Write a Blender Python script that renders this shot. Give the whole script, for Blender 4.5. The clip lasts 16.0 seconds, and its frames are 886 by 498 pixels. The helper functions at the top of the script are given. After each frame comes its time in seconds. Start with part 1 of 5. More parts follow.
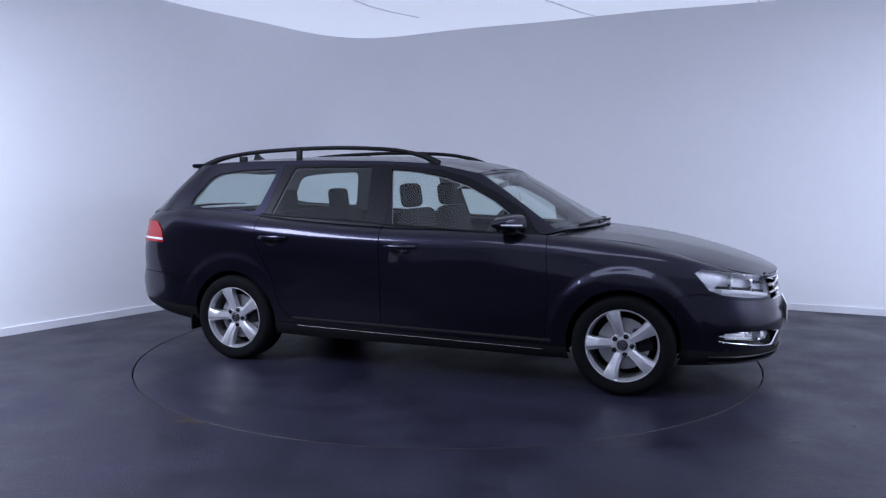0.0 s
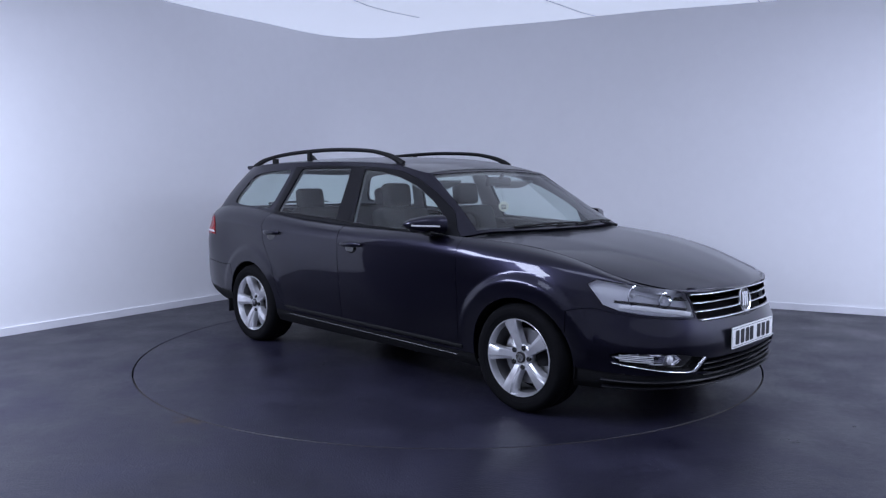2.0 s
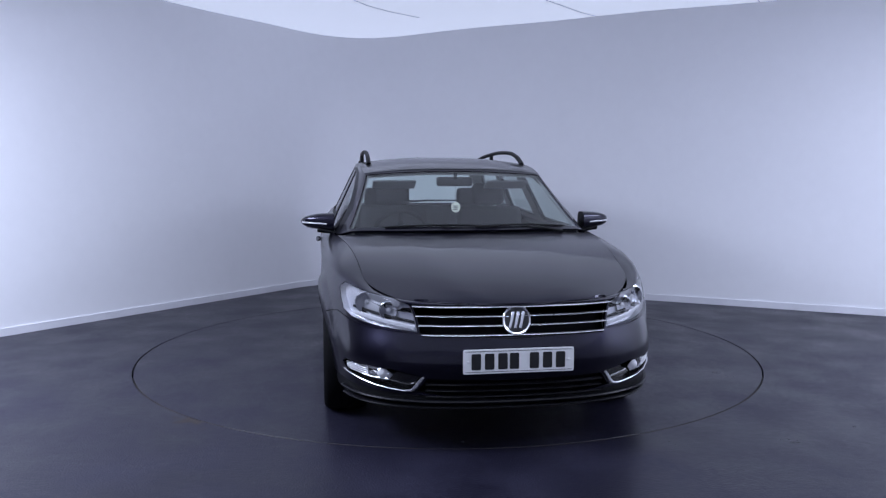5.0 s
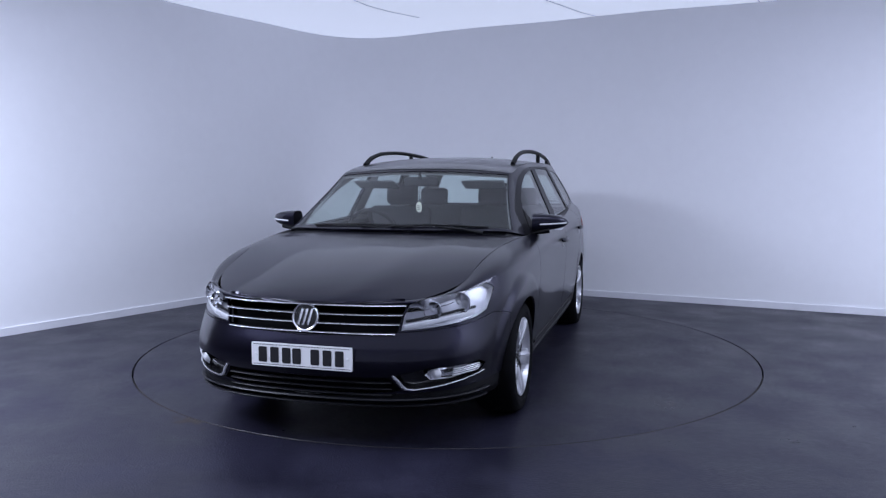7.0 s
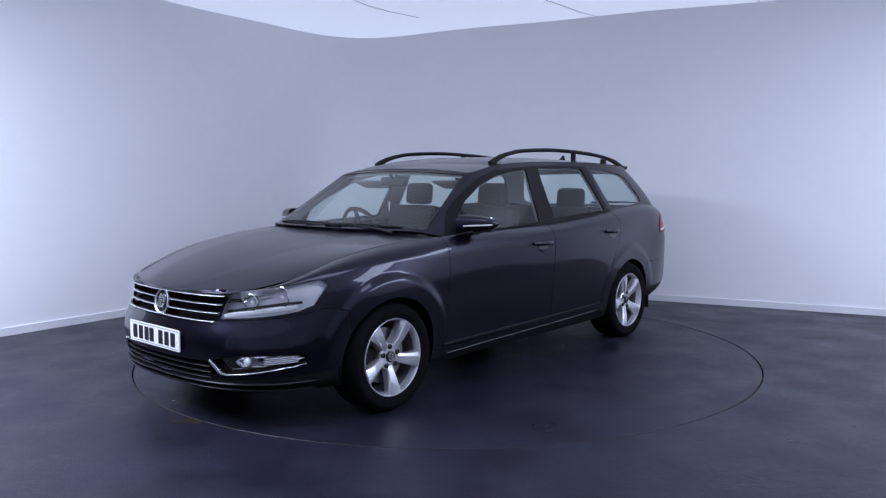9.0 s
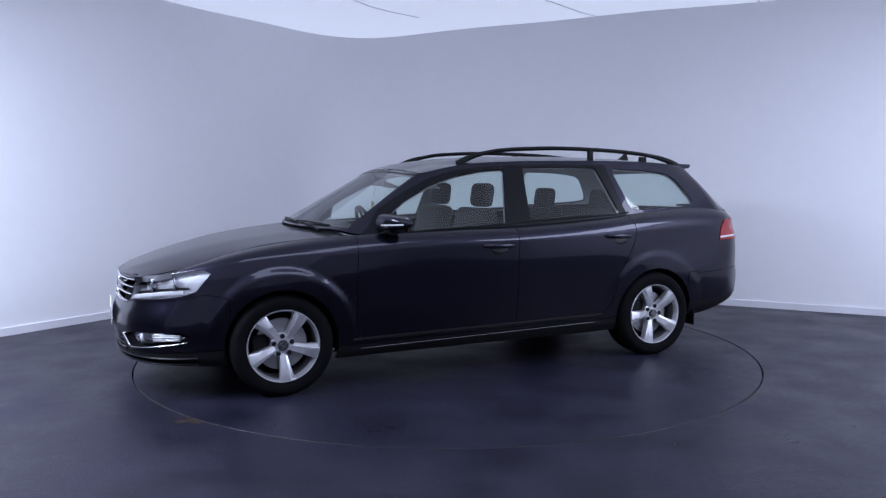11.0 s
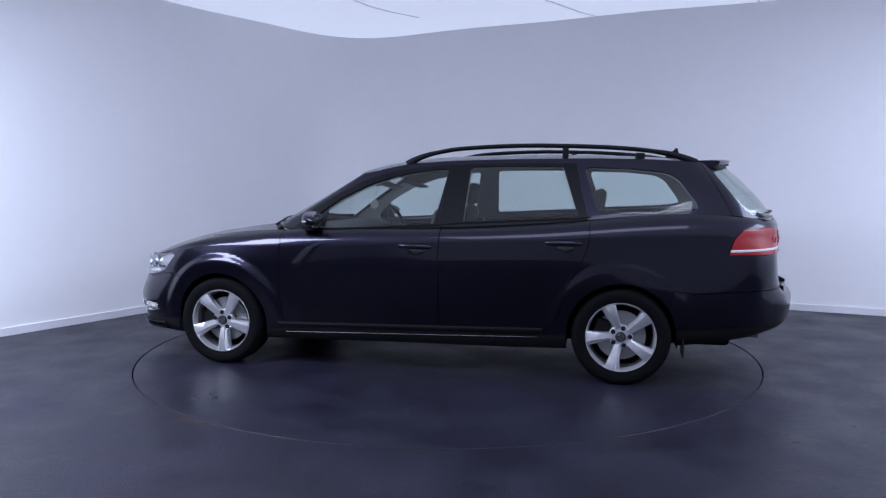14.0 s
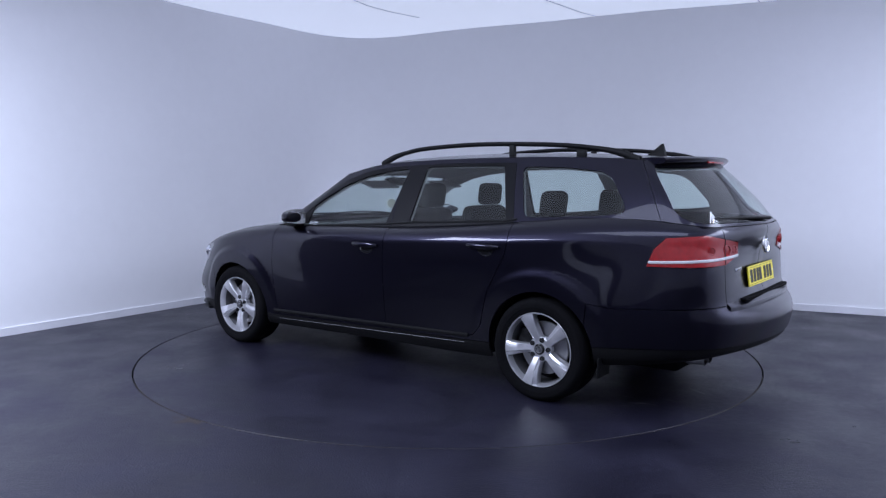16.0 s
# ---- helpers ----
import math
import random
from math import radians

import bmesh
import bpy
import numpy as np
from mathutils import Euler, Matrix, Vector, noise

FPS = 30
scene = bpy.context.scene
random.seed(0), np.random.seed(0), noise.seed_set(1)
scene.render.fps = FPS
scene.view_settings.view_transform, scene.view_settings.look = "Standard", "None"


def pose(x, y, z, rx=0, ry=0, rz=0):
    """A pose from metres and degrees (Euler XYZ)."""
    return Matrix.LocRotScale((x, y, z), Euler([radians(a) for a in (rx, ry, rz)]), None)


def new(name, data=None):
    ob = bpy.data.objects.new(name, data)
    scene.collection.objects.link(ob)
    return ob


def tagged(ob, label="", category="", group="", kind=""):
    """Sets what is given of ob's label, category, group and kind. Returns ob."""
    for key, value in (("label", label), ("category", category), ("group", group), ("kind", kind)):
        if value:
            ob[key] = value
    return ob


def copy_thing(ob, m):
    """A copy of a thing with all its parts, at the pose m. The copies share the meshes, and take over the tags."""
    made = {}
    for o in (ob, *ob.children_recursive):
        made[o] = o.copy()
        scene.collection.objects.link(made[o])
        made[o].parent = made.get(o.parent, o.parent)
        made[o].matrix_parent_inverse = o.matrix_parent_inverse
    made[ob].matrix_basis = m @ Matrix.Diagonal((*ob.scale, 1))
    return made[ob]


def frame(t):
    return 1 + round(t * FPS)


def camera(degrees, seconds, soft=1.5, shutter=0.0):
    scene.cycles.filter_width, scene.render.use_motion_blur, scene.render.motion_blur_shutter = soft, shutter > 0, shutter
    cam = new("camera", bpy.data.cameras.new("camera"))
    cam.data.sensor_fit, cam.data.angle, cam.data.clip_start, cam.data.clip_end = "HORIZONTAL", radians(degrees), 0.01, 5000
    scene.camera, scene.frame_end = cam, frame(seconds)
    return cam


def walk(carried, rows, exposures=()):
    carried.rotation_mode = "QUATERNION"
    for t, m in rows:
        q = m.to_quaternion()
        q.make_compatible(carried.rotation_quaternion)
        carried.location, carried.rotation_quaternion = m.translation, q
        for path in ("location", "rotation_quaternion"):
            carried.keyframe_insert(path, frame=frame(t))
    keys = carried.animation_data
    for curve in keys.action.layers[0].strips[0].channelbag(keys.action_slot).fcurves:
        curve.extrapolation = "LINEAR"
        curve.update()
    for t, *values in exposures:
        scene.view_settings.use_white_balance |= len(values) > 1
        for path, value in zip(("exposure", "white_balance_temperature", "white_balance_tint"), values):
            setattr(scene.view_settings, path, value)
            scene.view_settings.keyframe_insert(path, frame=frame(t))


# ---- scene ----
# ---- camera ----
LENS, EYE_H, EYE_D = 60.28, 1.271, 5.771
cam = camera(LENS, 16.0, soft=1.3)
EYE = pose(0, -EYE_D, EYE_H, 90 - 5.11, 0.03, 0.30)
walk(cam, [(0.0, EYE), (16.0, EYE)], exposures=[(0.0, 0.0, 6500, 10), (16.0, 0.0, 6500, 10)])

# heading of the turntable, degrees, against seconds
TURN = ((0.0, -20.1), (1.0, -32.1), (2.0, -44.2), (3.0, -56.45), (4.0, -68.85), (5.0, -81.2), (6.3, -97.4),
        (7.0, -106.2), (8.0, -118.65), (9.0, -131.0), (10.0, -143.5), (11.0, -156.0), (11.5, -162.2), (12.0, -168.25),
        (13.0, -180.2), (14.0, -192.15), (15.0, -204.3), (16.0, -216.8))
AXLE_OFF = (0.072, -0.030)

# ---- world and light ----
world = bpy.data.worlds.new("world")
scene.world = world
world.use_nodes = True
world.node_tree.nodes["Background"].inputs[0].default_value = (0.55, 0.6, 0.8, 1)
world.node_tree.nodes["Background"].inputs[1].default_value = 0.02


def ceiling_lamp(x, y, sx, sy, watts, rz=0.0):
    data = bpy.data.lights.new("ceiling_panel_light", "AREA")
    data.shape, data.size, data.size_y = "RECTANGLE", sx, sy
    data.energy, data.color = watts, (0.685, 0.76, 0.99)
    ob = new("ceiling_panel_light", data)
    ob.matrix_world = pose(x, y, 2.93, 0, 0, rz)
    return ob


ceiling_lamp(-3.85, -2.66, 1.6, 2.3, 390)
ceiling_lamp(4.45, -2.3, 1.7, 3.2, 190)
ceiling_lamp(0.2, -3.0, 3.0, 0.9, 42)


# ---- materials ----
def material(name, colour, rough=0.5, metal=0.0, coat=0.0, noise_scale=0.0, vary=0.0, bump=0.0, bump_scale=200.0,
             rough_vary=0.0, spec=0.5, emit=0.0, detail=4.0):
    m = bpy.data.materials.new(name)
    m.use_nodes = True
    nt = m.node_tree
    b = nt.nodes["Principled BSDF"]
    b.inputs["Base Color"].default_value = (*colour, 1)
    b.inputs["Roughness"].default_value = rough
    b.inputs["Metallic"].default_value = metal
    b.inputs["Coat Weight"].default_value = coat
    b.inputs["Coat Roughness"].default_value = 0.04
    b.inputs["Specular IOR Level"].default_value = spec
    if emit:
        b.inputs["Emission Color"].default_value = (*colour, 1)
        b.inputs["Emission Strength"].default_value = emit
    tc = nt.nodes.new("ShaderNodeTexCoord")
    if vary:
        n1 = nt.nodes.new("ShaderNodeTexNoise")
        n1.inputs["Scale"].default_value, n1.inputs["Detail"].default_value = noise_scale, detail
        n2 = nt.nodes.new("ShaderNodeTexNoise")
        n2.inputs["Scale"].default_value, n2.inputs["Detail"].default_value = noise_scale * 13.7, 3.0
        add = nt.nodes.new("ShaderNodeMath")
        add.operation = "MULTIPLY_ADD"
        add.inputs[1].default_value = 0.4
        ramp = nt.nodes.new("ShaderNodeMapRange")
        ramp.inputs["From Min"].default_value, ramp.inputs["From Max"].default_value = 0.45, 0.95
        ramp.inputs["To Min"].default_value, ramp.inputs["To Max"].default_value = 1 - vary, 1 + vary
        mix = nt.nodes.new("ShaderNodeMix")
        mix.data_type, mix.blend_type = "RGBA", "MULTIPLY"
        mix.inputs[0].default_value = 1.0
        mix.inputs[6].default_value = (*colour, 1)
        nt.links.new(tc.outputs["Object"], n1.inputs["Vector"])
        nt.links.new(tc.outputs["Object"], n2.inputs["Vector"])
        nt.links.new(n2.outputs[0], add.inputs[0])
        nt.links.new(n1.outputs[0], add.inputs[2])
        nt.links.new(add.outputs[0], ramp.inputs["Value"])
        nt.links.new(ramp.outputs[0], mix.inputs[7])
        nt.links.new(mix.outputs[2], b.inputs["Base Color"])
        if rough_vary:
            rr = nt.nodes.new("ShaderNodeMapRange")
            rr.inputs["From Min"].default_value, rr.inputs["From Max"].default_value = 0.45, 0.95
            rr.inputs["To Min"].default_value, rr.inputs["To Max"].default_value = rough - rough_vary, rough + rough_vary
            nt.links.new(add.outputs[0], rr.inputs["Value"])
            nt.links.new(rr.outputs[0], b.inputs["Roughness"])
    if bump:
        nb = nt.nodes.new("ShaderNodeTexNoise")
        nb.inputs["Scale"].default_value, nb.inputs["Detail"].default_value = bump_scale, 3.0
        bp = nt.nodes.new("ShaderNodeBump")
        bp.inputs["Strength"].default_value, bp.inputs["Distance"].default_value = bump, 0.002
        nt.links.new(tc.outputs["Object"], nb.inputs["Vector"])
        nt.links.new(nb.outputs[0], bp.inputs["Height"])
        nt.links.new(bp.outputs[0], b.inputs["Normal"])
    return m


def glass(name, colour, rough=0.0, ior=1.45):
    m = bpy.data.materials.new(name)
    m.use_nodes = True
    nt = m.node_tree
    nt.nodes.remove(nt.nodes["Principled BSDF"])
    tr = nt.nodes.new("ShaderNodeBsdfTransparent")
    tr.inputs[0].default_value = (*colour, 1)
    gl = nt.nodes.new("ShaderNodeBsdfGlossy")
    gl.inputs["Roughness"].default_value = rough
    lw = nt.nodes.new("ShaderNodeLayerWeight")
    lw.inputs[0].default_value = 0.5
    pw = nt.nodes.new("ShaderNodeMath")
    pw.operation = "POWER"
    pw.inputs[1].default_value = 4.0
    fr = nt.nodes.new("ShaderNodeMath")
    fr.operation = "MULTIPLY_ADD"
    fr.inputs[1].default_value, fr.inputs[2].default_value = 0.85, ((ior - 1) / (ior + 1)) ** 2 * 1.6
    nt.links.new(lw.outputs["Facing"], pw.inputs[0])
    nt.links.new(pw.outputs[0], fr.inputs[0])
    mx = nt.nodes.new("ShaderNodeMixShader")
    nt.links.new(fr.outputs[0], mx.inputs[0])
    nt.links.new(tr.outputs[0], mx.inputs[1])
    nt.links.new(gl.outputs[0], mx.inputs[2])
    nt.links.new(mx.outputs[0], nt.nodes["Material Output"].inputs[0])
    return m


M_WALL = material("painted_wall", (0.80, 0.80, 0.83), 0.75, vary=0.025, noise_scale=0.7, bump=0.15, bump_scale=60)
M_CEIL = material("glowing_ceiling_fabric", (0.80, 0.80, 0.83), 0.7, vary=0.02, noise_scale=0.8)
# Even emission added to the fabric, so the ceiling itself lights the room.
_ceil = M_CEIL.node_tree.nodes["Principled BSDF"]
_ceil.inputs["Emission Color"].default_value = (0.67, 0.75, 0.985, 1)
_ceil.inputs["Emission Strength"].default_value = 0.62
M_CEILSEAM = material("ceiling_seam_grey", (0.50, 0.50, 0.54), 0.7)
M_SKIRT = material("skirting_paint", (0.70, 0.70, 0.74), 0.45, vary=0.05, noise_scale=3.0)
M_FLOOR = material("floor_coating", (0.0105, 0.0100, 0.0200), 0.40, spec=0.31, vary=0.36, noise_scale=2.2, bump=1.0, bump_scale=95,
                   rough_vary=0.13)
# near-black colour stands in for the lack of light in the bay
M_DARK = material("unlit_bay_black", (0.015, 0.015, 0.018), 0.8, vary=0.2, noise_scale=1.0)
M_BACK = material("grey_back_wall", (0.62, 0.62, 0.66), 0.8, vary=0.1, noise_scale=1.0)
M_PAINT = material("black_metallic_paint", (0.0096, 0.0088, 0.0196), 0.30, 0.85, 0.58, vary=0.35, noise_scale=420.0, spec=0.3, detail=2.0)
_paint = M_PAINT.node_tree.nodes["Principled BSDF"]
_paint.inputs["Coat IOR"].default_value = 1.45
_paint.inputs["Coat Roughness"].default_value = 0.025
M_SHELL = material("black_inner_shell", (0.006, 0.006, 0.007), 0.9, spec=0.05)
M_PLASTIC = material("black_plastic", (0.006, 0.006, 0.007), 0.5, vary=0.15, noise_scale=60, bump=0.2, bump_scale=400, spec=0.16)
M_GLOSSBLACK = material("gloss_black", (0.008, 0.008, 0.009), 0.12, coat=0.5)
M_SATIN = material("satin_black_trim", (0.005, 0.005, 0.007), 0.34, spec=0.13, vary=0.1, noise_scale=40)
M_CHROME = material("chrome", (0.75, 0.75, 0.78), 0.12, 1.0)
M_BARREL = material("rim_barrel_grey", (0.16, 0.16, 0.17), 0.45, 0.5, vary=0.1, noise_scale=30)
M_BAR = material("satin_chrome", (0.84, 0.84, 0.86), 0.22, 0.9, vary=0.04, noise_scale=40)
M_ALLOY = material("alloy_silver", (0.66, 0.66, 0.69), 0.30, 0.75, 0.4, vary=0.05, noise_scale=40)
M_TYRE = material("tyre_rubber", (0.0045, 0.0045, 0.0055), 0.8, vary=0.2, noise_scale=30, bump=0.3, bump_scale=120, spec=0.07)
M_GLASS = glass("car_glass", (0.83, 0.92, 0.89), ior=1.52)
M_WGLASS = glass("screen_glass", (0.84, 0.92, 0.90), ior=1.52)
M_LENS = glass("lamp_lens", (0.92, 0.93, 0.95))
M_RED = material("red_lens", (0.25, 0.003, 0.005), 0.25, coat=0.25, vary=0.15, noise_scale=45)
M_WHITELENS = material("white_lens", (0.62, 0.62, 0.64), 0.2, coat=0.7, vary=0.06, noise_scale=60)
M_SEAT = material("dark_seat_cloth", (0.013, 0.013, 0.015), 0.9, vary=0.25, noise_scale=30, bump=0.4, bump_scale=500)
M_TRIM = material("grey_interior_trim", (0.30, 0.30, 0.31), 0.8, vary=0.08, noise_scale=10)
M_PLATE_W = material("white_plate", (0.78, 0.78, 0.78), 0.35)
M_PLATE_Y = material("yellow_plate", (0.75, 0.62, 0.03), 0.35)
M_INK = material("black_ink", (0.01, 0.01, 0.012), 0.5)
M_SCUFF = material("floor_scuff", (0.15, 0.15, 0.16), 0.5, vary=0.3, noise_scale=20)
M_BAND = material("turntable_edge_metal", (0.075, 0.064, 0.055), 0.6, 0.3, vary=0.3, noise_scale=9)
M_STAIN = material("brown_floor_stain", (0.030, 0.022, 0.016), 0.42, vary=0.5, noise_scale=24, spec=0.3)
M_LAMPSILVER = material("lamp_silver", (0.54, 0.54, 0.57), 0.36, 0.8, vary=0.06, noise_scale=30)
M_STEEL = material("brake_steel", (0.35, 0.35, 0.36), 0.4, 0.9)
M_STICKER = material("sticker_disc", (0.72, 0.72, 0.60), 0.5, vary=0.1, noise_scale=60)


# ---- mesh helpers ----
def part(name, bm, mat, parent=None, label="", smooth=True):
    me = bpy.data.meshes.new(name)
    if smooth:
        for f in bm.faces:
            f.smooth = True
    bm.to_mesh(me)
    bm.free()
    me.materials.append(mat)
    ob = new(name, me)
    if smooth:
        me.set_sharp_from_angle(angle=radians(38))
    if parent:
        ob.parent = parent
    if label:
        ob["label"] = label
    return ob


def add_box(bm, x0, x1, y0, y1, z0, z1, bev=0.0, m=None):
    g = bmesh.ops.create_cube(bm, size=1.0)
    for v in g["verts"]:
        v.co = Vector(((x0 + x1) / 2 + v.co.x * (x1 - x0), (y0 + y1) / 2 + v.co.y * (y1 - y0), (z0 + z1) / 2 + v.co.z * (z1 - z0)))
    vs = g["verts"]
    if bev:
        es = list({e for v in vs for e in v.link_edges})
        r = bmesh.ops.bevel(bm, geom=es, offset=bev, segments=3, profile=0.5, affect="EDGES")
        vs = list({v for f in r["faces"] for v in f.verts} | {v for v in vs if v.is_valid})
    if m is not None:
        bmesh.ops.transform(bm, matrix=m, verts=vs)
    return vs


def box(name, dims, mat, parent=None, bev=0.0, label="", m=None):
    bm = bmesh.new()
    add_box(bm, *dims, bev=bev, m=m)
    return part(name, bm, mat, parent, label)


def add_prism(bm, pts, depth, m=None):
    """A closed outline in x, y pulled up by depth along z."""
    lo = [bm.verts.new((x, y, 0)) for x, y in pts]
    hi = [bm.verts.new((x, y, depth)) for x, y in pts]
    n = len(pts)
    bm.faces.new(list(reversed(lo)))
    bm.faces.new(hi)
    for i in range(n):
        bm.faces.new((lo[i], lo[(i + 1) % n], hi[(i + 1) % n], hi[i]))
    if m is not None:
        bmesh.ops.transform(bm, matrix=m, verts=lo + hi)
    return lo + hi


def add_lathe(bm, prof, n=48, m=None, closed=False):
    """Turn an outline of (radius, height) round the z axis."""
    rings = []
    for r, z in prof:
        rings.append([bm.verts.new((r * math.cos(2 * math.pi * k / n), r * math.sin(2 * math.pi * k / n), z)) for k in range(n)])
    pairs = list(zip(rings[:-1], rings[1:])) + ([(rings[-1], rings[0])] if closed else [])
    for a, b in pairs:
        for k in range(n):
            bm.faces.new((a[k], a[(k + 1) % n], b[(k + 1) % n], b[k]))
    if m is not None:
        bmesh.ops.transform(bm, matrix=m, verts=[v for r in rings for v in r])
    return rings


def add_tube(bm, pts, ry, rz, n=10, cap=True, up=Vector((0, 0, 1))):
    """An oval tube along a line of points; ry, rz are half sizes across and upright."""
    pts = [Vector(p) for p in pts]
    rings = []
    for i, p in enumerate(pts):
        t = (pts[min(i + 1, len(pts) - 1)] - pts[max(i - 1, 0)]).normalized()
        side = t.cross(up).normalized()
        upv = side.cross(t).normalized()
        a, b = (ry[i] if hasattr(ry, "__len__") else ry), (rz[i] if hasattr(rz, "__len__") else rz)
        rings.append([bm.verts.new(p + side * a * math.cos(2 * math.pi * k / n) + upv * b * math.sin(2 * math.pi * k / n)) for k in range(n)])
    for a, b in zip(rings[:-1], rings[1:]):
        for k in range(n):
            bm.faces.new((a[k], a[(k + 1) % n], b[(k + 1) % n], b[k]))
    if cap:
        bm.faces.new(list(reversed(rings[0])))
        bm.faces.new(rings[-1])
    return rings


def spline(t, p, ts):
    """Natural cubic through p (n, k) at t, read at ts."""
    t, p, ts = np.asarray(t, float), np.asarray(p, float), np.asarray(ts, float)
    flat = p.ndim == 1
    if flat:
        p = p[:, None]
    n, h = len(t), np.diff(t)
    a, rhs = np.zeros((n, n)), np.zeros((n, p.shape[1]))
    a[0, 0] = a[-1, -1] = 1
    for i in range(1, n - 1):
        a[i, i - 1], a[i, i], a[i, i + 1] = h[i - 1], 2 * (h[i - 1] + h[i]), h[i]
        rhs[i] = 6 * ((p[i + 1] - p[i]) / h[i] - (p[i] - p[i - 1]) / h[i - 1])
    m = np.linalg.solve(a, rhs)
    k = np.clip(np.searchsorted(t, ts) - 1, 0, n - 2)
    d0, d1, hh = (ts - t[k])[:, None], (t[k + 1] - ts)[:, None], h[k][:, None]
    out = (m[k] * d1 ** 3 + m[k + 1] * d0 ** 3) / (6 * hh) + (p[k] / hh - m[k] * hh / 6) * d1 + (p[k + 1] / hh - m[k + 1] * hh / 6) * d0
    return out[:, 0] if flat else out


# ---- the studio ----
R_TABLE = 2.24
Z_CEIL = 3.02


def wall_line():
    """The plan of the studio's wall from one end to the other, with its rounded corner."""
    corner = Vector((-1.306, 4.015))
    a, b = Vector((-0.5425, -0.840)).normalized(), Vector((0.8976, -0.4407)).normalized()
    tan_len = 0.95
    p0, p1 = corner + a * tan_len, corner + b * tan_len
    pts = [corner + a * (5.45 - k * 0.5) for k in range(9)]
    for k in range(17):
        t = k / 16
        pts.append(p0 * (1 - t) ** 2 + corner * 2 * t * (1 - t) + p1 * t ** 2)
    pts += [corner + b * (1.2 + k * 0.5) for k in range(13)]
    return pts


def build_studio():
    line = wall_line()
    left, right = line[0], line[-1]

    def strip(name, pts, z0, z1, thick, mat, label, category, out=True, inset=0.0):
        bm = bmesh.new()
        rings = []
        for i, p in enumerate(pts):
            d = (pts[min(i + 1, len(pts) - 1)] - pts[max(i - 1, 0)]).normalized()
            n = Vector((d.y, -d.x))
            f, bk = p + n * inset, p - n * thick
            rings.append([bm.verts.new((f.x, f.y, z0)), bm.verts.new((f.x, f.y, z1)), bm.verts.new((bk.x, bk.y, z1)), bm.verts.new((bk.x, bk.y, z0))])
        for a, b in zip(rings[:-1], rings[1:]):
            for k in range(4):
                bm.faces.new((a[k], b[k], b[(k + 1) % 4], a[(k + 1) % 4]))
        bm.faces.new(rings[0])
        bm.faces.new(list(reversed(rings[-1])))
        bmesh.ops.recalc_face_normals(bm, faces=bm.faces)
        return tagged(part(name, bm, mat), label, category, kind="structure")

    strip("wall_curved", line, 0.0, Z_CEIL + 0.1, 0.15, M_WALL, "pale grey painted studio wall with a rounded corner", "wall")
    strip("baseboard", line, 0.0, 0.066, 0.001, M_SKIRT, "pale grey skirting board along the wall", "baseboard", inset=0.012)
    # walls that close the place behind the camera
    r0, l0 = Vector((right.x, right.y)), Vector((left.x, left.y))
    rb, lb = Vector((5.6, -7.5)), Vector((-5.6, -7.5))
    strip("wall_side_right", [r0, Vector((5.6, -1.5)), Vector((5.6, -4.6))], 0.0, Z_CEIL + 0.1, 0.15, M_WALL, "pale grey painted studio wall", "wall")
    strip("wall_back", [Vector((5.6, -4.6)), rb, Vector((-4.3, -7.5)), Vector((-4.2, -5.2))], 0.0, Z_CEIL + 0.1, 0.15, M_BACK, "dim grey wall behind the camera", "wall")
    # unseen side bay, its darkness put into the wall colour
    strip("wall_dark_bay", [Vector((-4.2, -5.2)), Vector((-7.5, -5.4)), Vector((-7.5, -0.6)), l0], 0.0, Z_CEIL + 0.1, 0.15, M_DARK, "near-black walls standing in for an unlit open bay", "wall")
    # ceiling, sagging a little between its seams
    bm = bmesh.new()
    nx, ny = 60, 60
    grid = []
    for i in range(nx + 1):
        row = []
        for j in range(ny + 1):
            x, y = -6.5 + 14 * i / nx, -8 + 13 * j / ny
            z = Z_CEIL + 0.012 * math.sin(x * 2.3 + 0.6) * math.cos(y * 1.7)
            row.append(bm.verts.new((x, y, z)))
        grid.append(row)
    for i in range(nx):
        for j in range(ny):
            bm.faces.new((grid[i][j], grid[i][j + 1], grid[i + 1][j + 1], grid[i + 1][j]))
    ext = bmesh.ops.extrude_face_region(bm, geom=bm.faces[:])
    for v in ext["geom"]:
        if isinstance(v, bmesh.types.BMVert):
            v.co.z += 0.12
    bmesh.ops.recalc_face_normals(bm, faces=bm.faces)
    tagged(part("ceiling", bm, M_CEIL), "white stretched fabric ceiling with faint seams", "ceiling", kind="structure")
    for line_pts in (((-1.25, 1.3), (-0.94, 1.81), (-0.80, 2.10), (-0.59, 2.36), (-0.30, 2.62)), ((0.62, 1.3), (0.97, 1.83), (1.19, 2.12), (1.42, 2.43), (1.62, 2.60)),
                     ((2.7, 1.3), (3.07, 1.91))):
        bm = bmesh.new()
        add_tube(bm, [(x, y, Z_CEIL + 0.012 * math.sin(x * 2.3 + 0.6) * math.cos(y * 1.7) - 0.001) for x, y in line_pts], 0.006, 0.004, 6)
        tagged(part("ceiling_seam", bm, M_CEILSEAM), "thin grey seam across the fabric ceiling", "seam", kind="structure")
    # floor with a round hole for the turntable
    bm = bmesh.new()
    n = 128
    r_in = R_TABLE + 0.005
    prof = [(r_in, -0.05), (r_in, 0.0), (3.2, 0.0), (4.5, 0.0), (6.5, 0.0), (11.0, 0.0)]
    add_lathe(bm, prof, n)
    bmesh.ops.recalc_face_normals(bm, faces=bm.faces)
    for f in bm.faces:
        if abs(f.normal.z) > 0.5 and f.normal.z < 0:
            f.normal_flip()
    floor = tagged(part("floor", bm, M_FLOOR), "dark grey coated floor with scuffs and a dull sheen", "floor", kind="structure")
